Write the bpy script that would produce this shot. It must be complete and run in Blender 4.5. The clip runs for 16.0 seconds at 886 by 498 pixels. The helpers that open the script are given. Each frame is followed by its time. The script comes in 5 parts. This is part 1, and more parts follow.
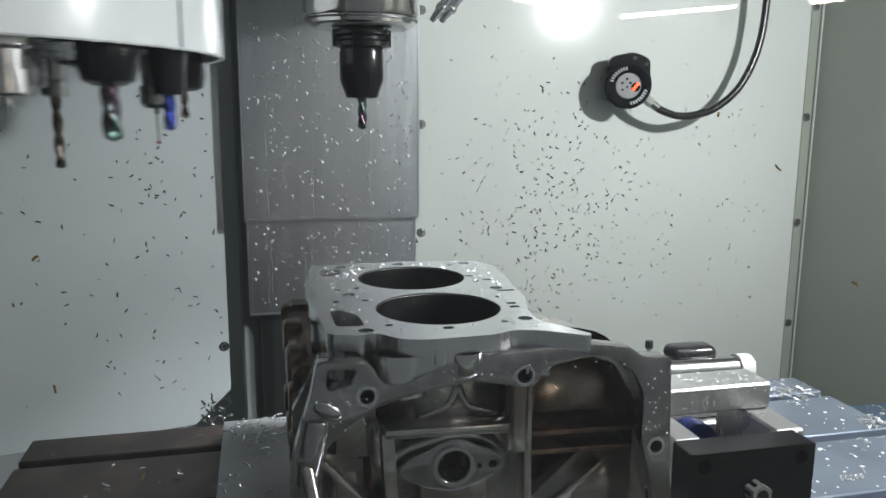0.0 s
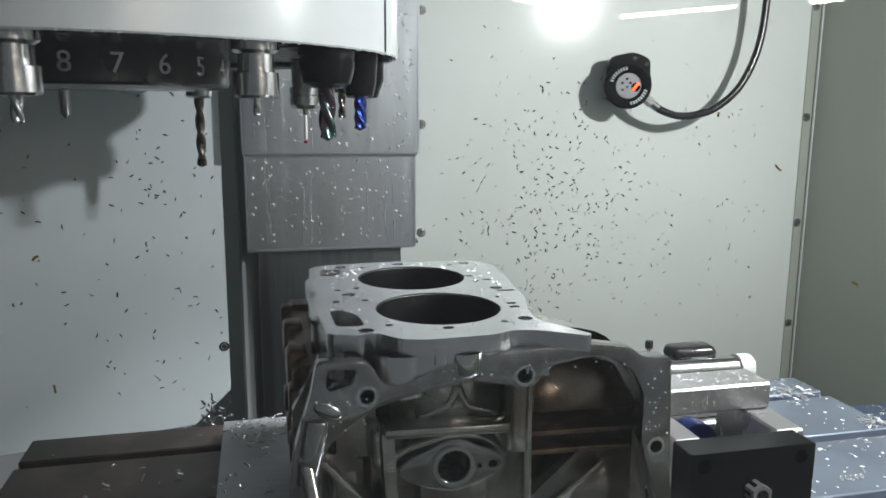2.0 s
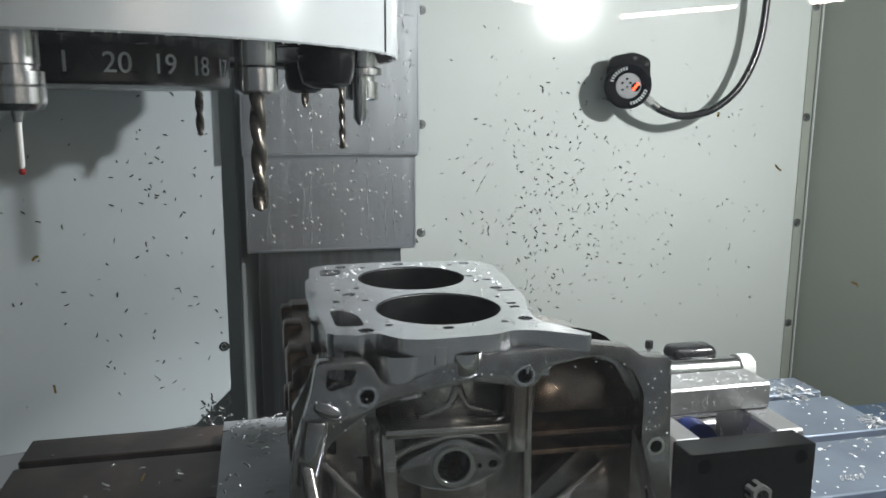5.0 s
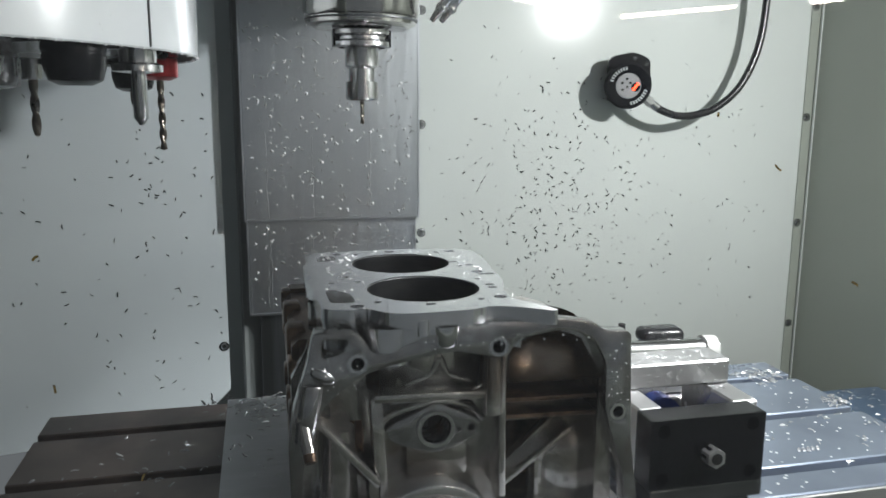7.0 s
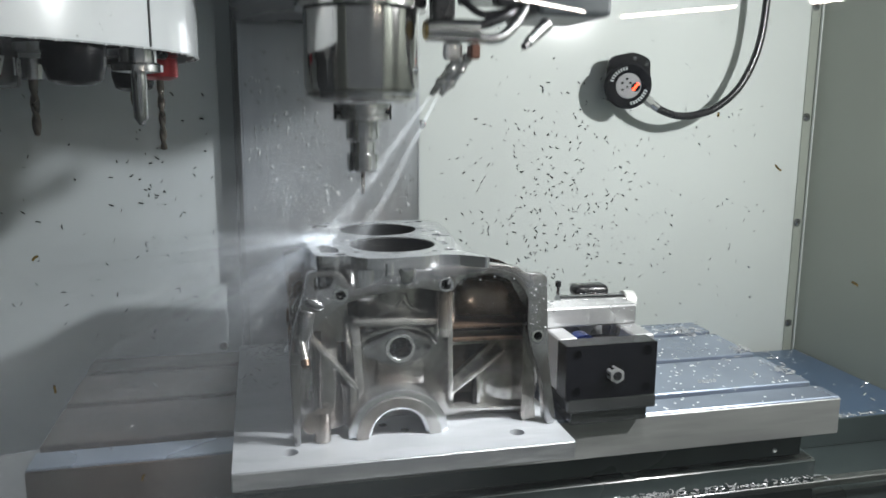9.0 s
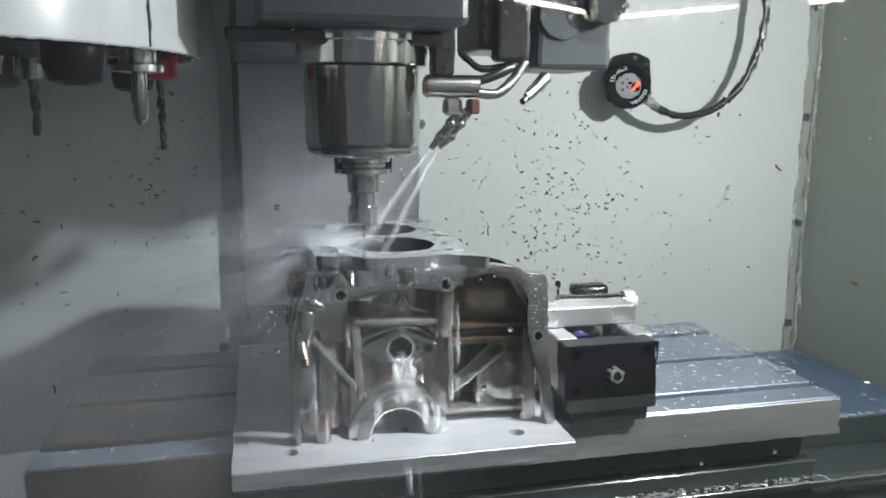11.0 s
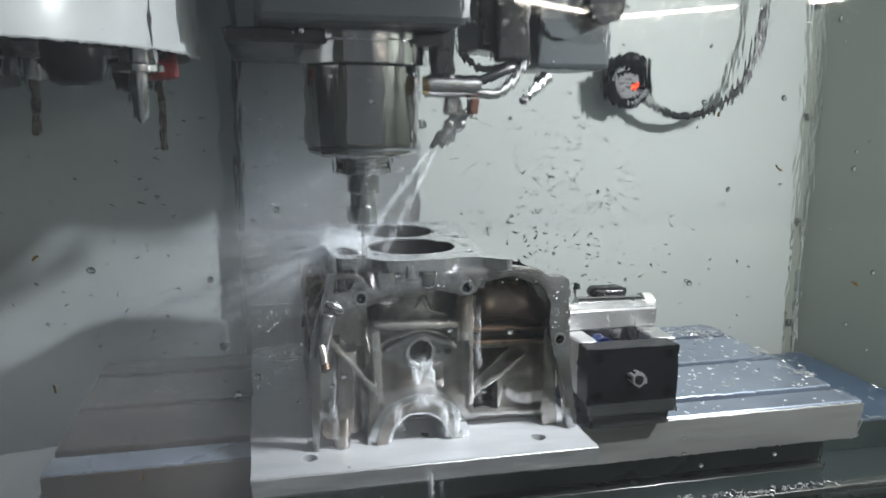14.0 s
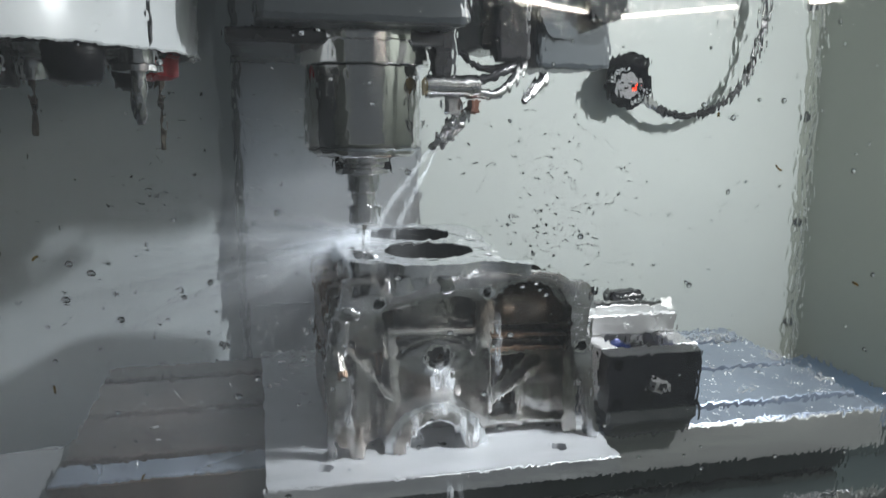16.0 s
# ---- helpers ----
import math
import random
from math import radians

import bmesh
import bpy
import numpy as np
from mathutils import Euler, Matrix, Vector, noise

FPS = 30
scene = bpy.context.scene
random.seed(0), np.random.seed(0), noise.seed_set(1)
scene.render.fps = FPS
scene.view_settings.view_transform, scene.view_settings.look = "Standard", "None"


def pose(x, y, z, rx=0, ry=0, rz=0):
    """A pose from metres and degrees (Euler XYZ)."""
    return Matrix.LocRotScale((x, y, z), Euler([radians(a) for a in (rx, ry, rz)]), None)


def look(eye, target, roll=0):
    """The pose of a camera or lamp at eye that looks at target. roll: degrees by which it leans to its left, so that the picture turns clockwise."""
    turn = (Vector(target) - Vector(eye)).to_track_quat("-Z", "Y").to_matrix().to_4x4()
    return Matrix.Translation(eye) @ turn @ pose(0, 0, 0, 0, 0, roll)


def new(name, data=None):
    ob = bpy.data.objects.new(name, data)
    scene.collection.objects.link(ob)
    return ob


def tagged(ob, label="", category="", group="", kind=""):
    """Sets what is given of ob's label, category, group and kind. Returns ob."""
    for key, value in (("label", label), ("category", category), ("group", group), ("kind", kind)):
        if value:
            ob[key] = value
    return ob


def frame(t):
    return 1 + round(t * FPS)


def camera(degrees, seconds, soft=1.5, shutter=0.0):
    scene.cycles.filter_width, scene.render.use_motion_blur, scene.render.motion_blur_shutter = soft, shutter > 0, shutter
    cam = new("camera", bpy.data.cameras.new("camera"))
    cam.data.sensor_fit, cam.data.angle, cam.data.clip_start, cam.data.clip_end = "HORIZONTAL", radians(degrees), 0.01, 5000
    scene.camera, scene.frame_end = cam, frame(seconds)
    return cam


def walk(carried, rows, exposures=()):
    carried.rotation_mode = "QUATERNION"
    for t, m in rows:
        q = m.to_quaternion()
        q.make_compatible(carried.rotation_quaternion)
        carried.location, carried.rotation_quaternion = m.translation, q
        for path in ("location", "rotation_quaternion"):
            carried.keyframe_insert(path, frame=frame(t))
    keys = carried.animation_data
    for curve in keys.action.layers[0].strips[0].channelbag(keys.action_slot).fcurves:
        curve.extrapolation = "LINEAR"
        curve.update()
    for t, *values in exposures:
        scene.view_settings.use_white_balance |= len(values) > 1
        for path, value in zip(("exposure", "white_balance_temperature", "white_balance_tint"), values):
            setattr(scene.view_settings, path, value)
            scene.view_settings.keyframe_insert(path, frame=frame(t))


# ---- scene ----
cam = camera(59.13, 16.0, soft=1.6, shutter=0.4)
EYE = (0.0, 0.0, 1.25)
AIM = (0.22667, 0.95706, 1.06920)
walk(cam, [(0.0, look(EYE, AIM, 0.36)), (16.0, look(EYE, AIM, 0.36))])

# ---- world and lamps ----
world = bpy.data.worlds.new("workshop_air")
scene.world = world
world.use_nodes = True
world.node_tree.nodes["Background"].inputs[0].default_value = (0.75, 0.8, 0.85, 1)
world.node_tree.nodes["Background"].inputs[1].default_value = 0.165
scene.view_settings.exposure = 0.0
scene.cycles.transparent_max_bounces = 32


def area_lamp(name, eye, target, sx, sy, watts, colour, spread=180):
    data = bpy.data.lights.new(name, "AREA")
    data.shape, data.size, data.size_y, data.energy, data.color = "RECTANGLE", sx, sy, watts, colour
    data.spread = radians(spread)
    ob = new(name, data)
    ob.matrix_basis = look(eye, target)
    return ob


KEY_EYE, KEY_AIM = (0.91, 0.455, 1.535), (0.15, 1.10, 1.05)
# FILL is an added lamp with no seen source, brightening the block front.
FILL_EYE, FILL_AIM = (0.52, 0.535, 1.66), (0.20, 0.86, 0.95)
area_lamp("work_light_beam", KEY_EYE, KEY_AIM, 0.035, 0.035, 11.1, (0.985, 0.99, 0.99))
area_lamp("added_fill_beam", FILL_EYE, FILL_AIM, 0.10, 0.06, 1.2, (0.975, 0.99, 1.0), 42)


# ---- materials ----
def material(name, colour, rough=0.5, metal=0.0, vary=0.12, scale=30.0, bump=0.0, bump_scale=200.0, coat=0.0, second=None, second_scale=6.0, second_at=0.55, stretch=None, rough_vary=0.12, spec=0.5):
    m = bpy.data.materials.new(name)
    m.use_nodes = True
    nt = m.node_tree
    b = nt.nodes["Principled BSDF"]
    b.inputs["Metallic"].default_value = metal
    b.inputs["Specular IOR Level"].default_value = spec
    b.inputs["Coat Weight"].default_value = coat
    b.inputs["Coat Roughness"].default_value = 0.08
    tc = nt.nodes.new("ShaderNodeTexCoord")
    src = tc.outputs["Object"]
    if stretch:
        mp = nt.nodes.new("ShaderNodeMapping")
        mp.inputs["Scale"].default_value = stretch
        nt.links.new(src, mp.inputs["Vector"])
        src = mp.outputs["Vector"]

    def noise_tex(s, detail=5.0):
        n = nt.nodes.new("ShaderNodeTexNoise")
        n.inputs["Scale"].default_value = s
        n.inputs["Detail"].default_value = detail
        nt.links.new(src, n.inputs["Vector"])
        return n

    fine = noise_tex(scale)
    ramp = nt.nodes.new("ShaderNodeValToRGB")
    ramp.color_ramp.elements[0].position, ramp.color_ramp.elements[1].position = 0.25, 0.75
    ramp.color_ramp.elements[0].color = (*[c * (1 - vary) for c in colour], 1)
    ramp.color_ramp.elements[1].color = (*[min(1, c * (1 + vary)) for c in colour], 1)
    nt.links.new(fine.outputs["Fac"], ramp.inputs["Fac"])
    out = ramp.outputs["Color"]
    if second:
        big = noise_tex(second_scale, 6.0)
        mask = nt.nodes.new("ShaderNodeValToRGB")
        mask.color_ramp.elements[0].position, mask.color_ramp.elements[1].position = second_at - 0.08, second_at + 0.08
        nt.links.new(big.outputs["Fac"], mask.inputs["Fac"])
        mix = nt.nodes.new("ShaderNodeMix")
        mix.data_type = "RGBA"
        mix.inputs["B"].default_value = (*second, 1)
        nt.links.new(mask.outputs["Color"], mix.inputs["Factor"])
        nt.links.new(out, mix.inputs["A"])
        out = mix.outputs["Result"]
    nt.links.new(out, b.inputs["Base Color"])
    rr = nt.nodes.new("ShaderNodeMapRange")
    rr.inputs["To Min"].default_value = max(0.02, rough - rough_vary)
    rr.inputs["To Max"].default_value = min(1, rough + rough_vary)
    wide = noise_tex(scale * 0.23)
    nt.links.new(wide.outputs["Fac"], rr.inputs["Value"])
    nt.links.new(rr.outputs["Result"], b.inputs["Roughness"])
    if bump:
        bn = noise_tex(bump_scale, 3.0)
        bp = nt.nodes.new("ShaderNodeBump")
        bp.inputs["Strength"].default_value = bump
        bp.inputs["Distance"].default_value = 0.002
        nt.links.new(bn.outputs["Fac"], bp.inputs["Height"])
        nt.links.new(bp.outputs["Normal"], b.inputs["Normal"])
    return m


def glow(name, colour, strength):
    m = bpy.data.materials.new(name)
    m.use_nodes = True
    b = m.node_tree.nodes["Principled BSDF"]
    b.inputs["Base Color"].default_value = (*colour, 1)
    b.inputs["Emission Color"].default_value = (*colour, 1)
    b.inputs["Emission Strength"].default_value = strength
    return m


def clear(name, colour, rough=0.0, ior=1.45):
    m = bpy.data.materials.new(name)
    m.use_nodes = True
    b = m.node_tree.nodes["Principled BSDF"]
    b.inputs["Base Color"].default_value = (*colour, 1)
    b.inputs["Transmission Weight"].default_value = 1.0
    b.inputs["Roughness"].default_value = rough
    b.inputs["IOR"].default_value = ior
    return m


def spray_mat(name, amount, scale, stretch, low=0.35, high=0.7):
    """White water broken up by noise, thinning out towards the ends of the piece."""
    m = bpy.data.materials.new(name)
    m.use_nodes = True
    nt = m.node_tree
    nt.nodes.remove(nt.nodes["Principled BSDF"])
    tc = nt.nodes.new("ShaderNodeTexCoord")
    mp = nt.nodes.new("ShaderNodeMapping")
    mp.inputs["Scale"].default_value = stretch
    nt.links.new(tc.outputs["Object"], mp.inputs["Vector"])
    n = nt.nodes.new("ShaderNodeTexNoise")
    n.inputs["Scale"].default_value, n.inputs["Detail"].default_value = scale, 5.0
    nt.links.new(mp.outputs["Vector"], n.inputs["Vector"])
    r = nt.nodes.new("ShaderNodeMapRange")
    r.inputs["From Min"].default_value, r.inputs["From Max"].default_value = low, high
    r.inputs["To Max"].default_value = amount
    nt.links.new(n.outputs["Fac"], r.inputs["Value"])
    at = nt.nodes.new("ShaderNodeAttribute")
    at.attribute_name = "thin"
    mu = nt.nodes.new("ShaderNodeMath")
    mu.operation = "MULTIPLY"
    nt.links.new(r.outputs["Result"], mu.inputs[0])
    nt.links.new(at.outputs["Fac"], mu.inputs[1])
    front, back, both = nt.nodes.new("ShaderNodeBsdfDiffuse"), nt.nodes.new("ShaderNodeBsdfTranslucent"), nt.nodes.new("ShaderNodeAddShader")
    for node in (front, back):
        node.inputs["Color"].default_value = (0.88, 0.92, 0.98, 1)
        nt.links.new(node.outputs["BSDF"], both.inputs[0 if node is front else 1])
    gone, mix = nt.nodes.new("ShaderNodeBsdfTransparent"), nt.nodes.new("ShaderNodeMixShader")
    nt.links.new(mu.outputs["Value"], mix.inputs["Fac"])
    nt.links.new(gone.outputs["BSDF"], mix.inputs[1])
    nt.links.new(both.outputs["Shader"], mix.inputs[2])
    nt.links.new(mix.outputs["Shader"], nt.nodes["Material Output"].inputs["Surface"])
    return m


PAINT = material("white_enamel", (0.62, 0.655, 0.635), 0.15, 0, 0.03, 5, 0.02, 60, coat=0.04, rough_vary=0.04, spec=0.28)
# PAINT again, with the cooler light on the left wall mixed into its colour.
COOL_LIT_PAINT = material("cool_lit_enamel", (0.575, 0.63, 0.66), 0.2, 0, 0.03, 5, 0.02, 60, coat=0.15, rough_vary=0.05)
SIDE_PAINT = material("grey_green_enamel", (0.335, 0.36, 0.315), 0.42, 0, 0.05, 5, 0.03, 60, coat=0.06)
COVER_PAINT = material("drum_enamel", (0.56, 0.59, 0.61), 0.18, 0, 0.03, 8, 0.03, 50, coat=0.4)
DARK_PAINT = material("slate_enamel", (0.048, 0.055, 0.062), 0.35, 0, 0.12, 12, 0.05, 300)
BLACK = material("black_plastic", (0.013, 0.013, 0.015), 0.26, 0, 0.25, 30, 0.08, 300)
BLACK_OXIDE = material("blackened_steel", (0.005, 0.005, 0.007), 0.2, 0.0, 0.25, 60, 0.05, 300, spec=0.32, rough_vary=0.07)
STAINLESS = material("stainless_sheet", (0.58, 0.605, 0.64), 0.34, 1.0, 0.06, 20, 0.05, 120, stretch=(18, 18, 0.8), second=(0.52, 0.545, 0.585), second_scale=1.5, second_at=0.6)
STEEL = material("ground_steel", (0.56, 0.56, 0.57), 0.2, 1.0, 0.08, 40, 0.04, 400)
CHROME = material("polished_steel", (0.55, 0.54, 0.535), 0.11, 1.0, 0.05, 40, 0.0)
VISE_STEEL = material("wet_vise_steel", (0.50, 0.50, 0.51), 0.28, 0.7, 0.15, 40, 0.12, 120)
# The blue base carries the wall's reflection along with the steel.
TABLE_TOP = material("table_steel", (0.36, 0.42, 0.53), 0.26, 0.6, 0.1, 14, 0.08, 90, second=(0.31, 0.36, 0.46), second_scale=9, second_at=0.55)
TABLE_SIDE = material("table_edge_steel", (0.40, 0.405, 0.40), 0.40, 0.5, 0.14, 30, 0.1, 250, stretch=(0.4, 4, 4), second=(0.32, 0.32, 0.32), second_scale=5)
# Oily steel; the dark reflection on the table's left is put into this brown.
OILY_REFLECT = material("oily_reflection_steel", (0.13, 0.10, 0.088), 0.38, 0.6, 0.2, 18, 0.06, 120, second=(0.065, 0.05, 0.045), second_scale=8)
DULL_SHEET = material("dull_oiled_sheet", (0.24, 0.255, 0.265), 0.36, 1.0, 0.12, 20, 0.05, 120, stretch=(12, 12, 0.8), second=(0.17, 0.175, 0.18), second_scale=3)
DARK_STEEL = material("dark_wet_steel", (0.17, 0.175, 0.185), 0.22, 0.85, 0.2, 30, 0.1, 90)
PLATE = material("milled_aluminium", (0.47, 0.485, 0.515), 0.34, 0.45, 0.12, 30, 0.06, 160, stretch=(1, 6, 1), second=(0.42, 0.435, 0.46), second_scale=7)
PLATE_EDGE = material("scraped_plate_edge", (0.50, 0.51, 0.53), 0.32, 0.7, 0.25, 45, 0.25, 90, second=(0.33, 0.34, 0.36), second_scale=12, stretch=(0.5, 1, 2.5))
DECK = material("face_milled_aluminium", (0.66, 0.67, 0.69), 0.2, 0.95, 0.06, 60, 0.015, 300)
CAST = material("cast_aluminium", (0.47, 0.46, 0.45), 0.2, 0.85, 0.3, 60, 0.45, 60, coat=0.5, second=(0.22, 0.185, 0.16), second_scale=14, second_at=0.56)
FLANGE = material("scraped_cast_face", (0.36, 0.365, 0.38), 0.2, 0.9, 0.22, 90, 0.16, 60, second=(0.24, 0.23, 0.225), second_scale=22, second_at=0.54, coat=0.5)
DECK_WALL = material("milled_deck_wall", (0.66, 0.665, 0.68), 0.16, 0.97, 0.10, 50, 0.05, 160, stretch=(5, 5, 0.4))
POCKET = material("brown_pocket", (0.40, 0.33, 0.28), 0.24, 0.85, 0.3, 30, 0.25, 60, coat=0.4, second=(0.24, 0.17, 0.125), second_scale=18, second_at=0.55)
CAST_BROWN = material("brown_casting", (0.26, 0.175, 0.125), 0.33, 0.9, 0.35, 40, 0.12, 500, second=(0.075, 0.052, 0.04), second_scale=14, second_at=0.5)
LINER = material("honed_iron", (0.11, 0.11, 0.115), 0.32, 1.0, 0.1, 60, 0.05, 500, stretch=(1, 1, 3))
COLUMN_PAINT = material("column_enamel", (0.26, 0.28, 0.28), 0.4, 0, 0.1, 12)
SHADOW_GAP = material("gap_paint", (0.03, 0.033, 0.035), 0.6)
PAN = material("pan_enamel", (0.045, 0.06, 0.06), 0.3, 0, 0.25, 9, 0.08, 120, coat=0.2)
BLUE_PAN = material("blue_guard_paint", (0.10, 0.16, 0.26), 0.3, 0.2, 0.15, 9, 0.06, 150, coat=0.2)
WALL_CHIP = material("wet_swarf", (0.50, 0.51, 0.52), 0.18, 0.94, 0.3, 60)
CHIP = material("aluminium_swarf", (0.74, 0.75, 0.77), 0.2, 0.6, 0.15, 60)
RED = material("red_anodised", (0.35, 0.02, 0.025), 0.3, 0.6, 0.15, 40)
BLUE = material("blue_coated_carbide", (0.03, 0.06, 0.32), 0.25, 0.8, 0.25, 90)
RAINBOW = material("rainbow_carbide", (0.20, 0.12, 0.17), 0.2, 1.0, 0.3, 60, second=(0.12, 0.22, 0.20), second_scale=50, second_at=0.5)
CARBIDE = material("dull_drill_steel", (0.17, 0.15, 0.13), 0.28, 1.0, 0.2, 60)
CERAMIC = material("white_ceramic", (0.8, 0.8, 0.78), 0.3)
NUMBER = material("white_print", (0.42, 0.44, 0.45), 0.5)
BRASS = material("brass", (0.55, 0.38, 0.13), 0.25, 1.0)
COPPER = material("brown_fitting", (0.11, 0.05, 0.035), 0.35, 0.6)
LED = glow("red_led", (1.0, 0.045, 0.015), 7.0)
LENS = material("grey_lens", (0.33, 0.33, 0.34), 0.3, 0.0, 0.08, 60)
LAMP_GLOW = glow("lamp_lens", (1.0, 0.99, 0.96), 18.0)
TUBE_GLOW = glow("tube_light", (1.0, 0.90, 0.78), 75.0)
GLASS = clear("window_glass", (0.98, 1.0, 0.99), 0.0, 1.45)
# Clear drops drawn near white: their glint is put into the colour.
GLINT_BEAD = material("glint_white_beads", (0.92, 0.93, 0.95), 0.1, 0.2, 0.03)
WATER = clear("water", (0.97, 0.98, 1.0), 0.0, 1.33)
JET = spray_mat("jet_water", 0.11, 60, (5, 5, 0.5))
SPRAY = spray_mat("spray_water", 0.19, 10, (5, 3, 0.7), 0.25, 0.75)
MIST = spray_mat("mist", 0.046, 5, (2.2, 1.5, 1.4), 0.1, 0.75)
HAZE = spray_mat("spray_haze", 0.085, 14, (1.4, 1.4, 1.4), 0.15, 0.75)
RUN = spray_mat("running_water", 0.27, 55, (1.6, 1.6, 0.5), 0.35, 0.62)


# ---- mesh helpers ----
def part(name, bm, mat, parent=None, label="", smooth=None):
    me = bpy.data.meshes.new(name)
    bmesh.ops.recalc_face_normals(bm, faces=bm.faces)
    bm.to_mesh(me)
    bm.free()
    me.materials.append(mat)
    if smooth is not None:
        me.shade_smooth()
        me.set_sharp_from_angle(angle=radians(smooth))
    ob = new(name, me)
    if parent:
        ob.parent = parent
    if label:
        ob["label"] = label
    return ob


def thing(name, at, label, category, group="", kind=""):
    ob = new(name)
    ob.empty_display_size = 0.02
    ob.matrix_basis = pose(*at)
    return tagged(ob, label, category, group, kind)


def box(bm, x0, x1, y0, y1, z0, z1, bevel=0.0, seg=1):
    r = bmesh.ops.create_cube(bm, size=1.0, matrix=Matrix.Translation(((x0 + x1) / 2, (y0 + y1) / 2, (z0 + z1) / 2)) @ Matrix.Diagonal((x1 - x0, y1 - y0, z1 - z0, 1)))
    if bevel:
        edges = list({e for v in r["verts"] for e in v.link_edges})
        bmesh.ops.bevel(bm, geom=edges, offset=bevel, segments=seg, affect="EDGES", profile=0.5)
    return bm


def boxed(*a, **k):
    return box(bmesh.new(), *a, **k)


def rod(bm, p, q, r0, r1=None, seg=20, cap=True):
    p, q = Vector(p), Vector(q)
    d = q - p
    m = Matrix.Translation((p + q) / 2) @ d.to_track_quat("Z", "Y").to_matrix().to_4x4()
    bmesh.ops.create_cone(bm, cap_ends=cap, segments=seg, radius1=r0, radius2=r0 if r1 is None else r1, depth=d.length, matrix=m)
    return bm


def lathe(bm, profile, at=(0, 0, 0), seg=40):
    """Turn (radius, z) pairs about the z axis."""
    rings = []
    for r, z in profile:
        if r < 1e-6:
            rings.append([bm.verts.new((at[0], at[1], at[2] + z))])
        else:
            rings.append([bm.verts.new((at[0] + r * math.cos(2 * math.pi * i / seg), at[1] + r * math.sin(2 * math.pi * i / seg), at[2] + z)) for i in range(seg)])
    for a, b in zip(rings, rings[1:]):
        for i in range(seg):
            j = (i + 1) % seg
            if len(a) == 1 and len(b) == 1:
                continue
            if len(a) == 1:
                bm.faces.new((a[0], b[i], b[j]))
            elif len(b) == 1:
                bm.faces.new((a[i], a[j], b[0]))
            else:
                bm.faces.new((a[i], a[j], b[j], b[i]))
    return bm


def turned(profile, at=(0, 0, 0), seg=40):
    return lathe(bmesh.new(), profile, at, seg)


def circle(cx, cy, r, n=32, r2=None):
    return [(cx + r * math.cos(2 * math.pi * i / n), cy + (r2 or r) * math.sin(2 * math.pi * i / n)) for i in range(n)]


def sheet(outline, holes, low, high, upright=False, bm=None, bevel=0.0):
    """A plate with holes; flat in x and y from z low to high, or upright in x and z from y low to high."""
    bm = bm or bmesh.new()
    edges = []
    for loop in [outline, *holes]:
        vs = [bm.verts.new((x, low, y) if upright else (x, y, low)) for x, y in loop]
        edges += [bm.edges.new((a, b)) for a, b in zip(vs, vs[1:] + vs[:1])]
    faces = [f for f in bmesh.ops.triangle_fill(bm, edges=edges, use_beauty=True)["geom"] if isinstance(f, bmesh.types.BMFace)]
    ext = bmesh.ops.extrude_face_region(bm, geom=faces)
    d = high - low
    bmesh.ops.translate(bm, verts=[v for v in ext["geom"] if isinstance(v, bmesh.types.BMVert)], vec=(0, d, 0) if upright else (0, 0, d))
    return bm


def soft(bm, width=0.0015, seg=2, least=50):
    """Round the sharp edges of a cast piece."""
    edges = [e for e in bm.edges if len(e.link_faces) == 2 and math.degrees(e.calc_face_angle(0.0)) > least]
    bmesh.ops.bevel(bm, geom=edges, offset=width, segments=seg, affect="EDGES", profile=0.5, clamp_overlap=True)
    return bm


def rounded(points, r=0.006, n=4):
    """A polygon with its corners rounded off."""
    out = []
    for i, p in enumerate(points):
        p, a, b = Vector(p), Vector(points[i - 1]), Vector(points[(i + 1) % len(points)])
        da, db = (a - p), (b - p)
        k = min(r, da.length * 0.45, db.length * 0.45)
        s, e = p + da.normalized() * k, p + db.normalized() * k
        for j in range(n + 1):
            t = j / n
            w = s * (1 - t) ** 2 + p * 2 * t * (1 - t) + e * t * t
            out.append((w.x, w.y))
    return out


def tube(points, r, seg=12, bm=None, steps=8):
    """A round hose through points, smoothed."""
    bm = bm or bmesh.new()
    pts = [Vector(p) for p in points]
    line = []
    for i in range(len(pts) - 1):
        p0, p1, p2, p3 = pts[max(i - 1, 0)], pts[i], pts[i + 1], pts[min(i + 2, len(pts) - 1)]
        for j in range(steps):
            t = j / steps
            line.append(0.5 * ((2 * p1) + (p2 - p0) * t + (2 * p0 - 5 * p1 + 4 * p2 - p3) * t * t + (3 * p1 - p0 - 3 * p2 + p3) * t ** 3))
    line.append(pts[-1])
    rings = []
    side = Vector((0.31, 0.2, 0.93))
    for i, p in enumerate(line):
        d = (line[min(i + 1, len(line) - 1)] - line[max(i - 1, 0)]).normalized()
        u = d.cross(side).normalized()
        v = d.cross(u)
        rings.append([bm.verts.new(p + r * (u * math.cos(2 * math.pi * k / seg) + v * math.sin(2 * math.pi * k / seg))) for k in range(seg)])
    for a, b in zip(rings, rings[1:]):
        for k in range(seg):
            bm.faces.new((a[k], a[(k + 1) % seg], b[(k + 1) % seg], b[k]))
    bm.faces.new(rings[0]), bm.faces.new(rings[-1])
    return bm


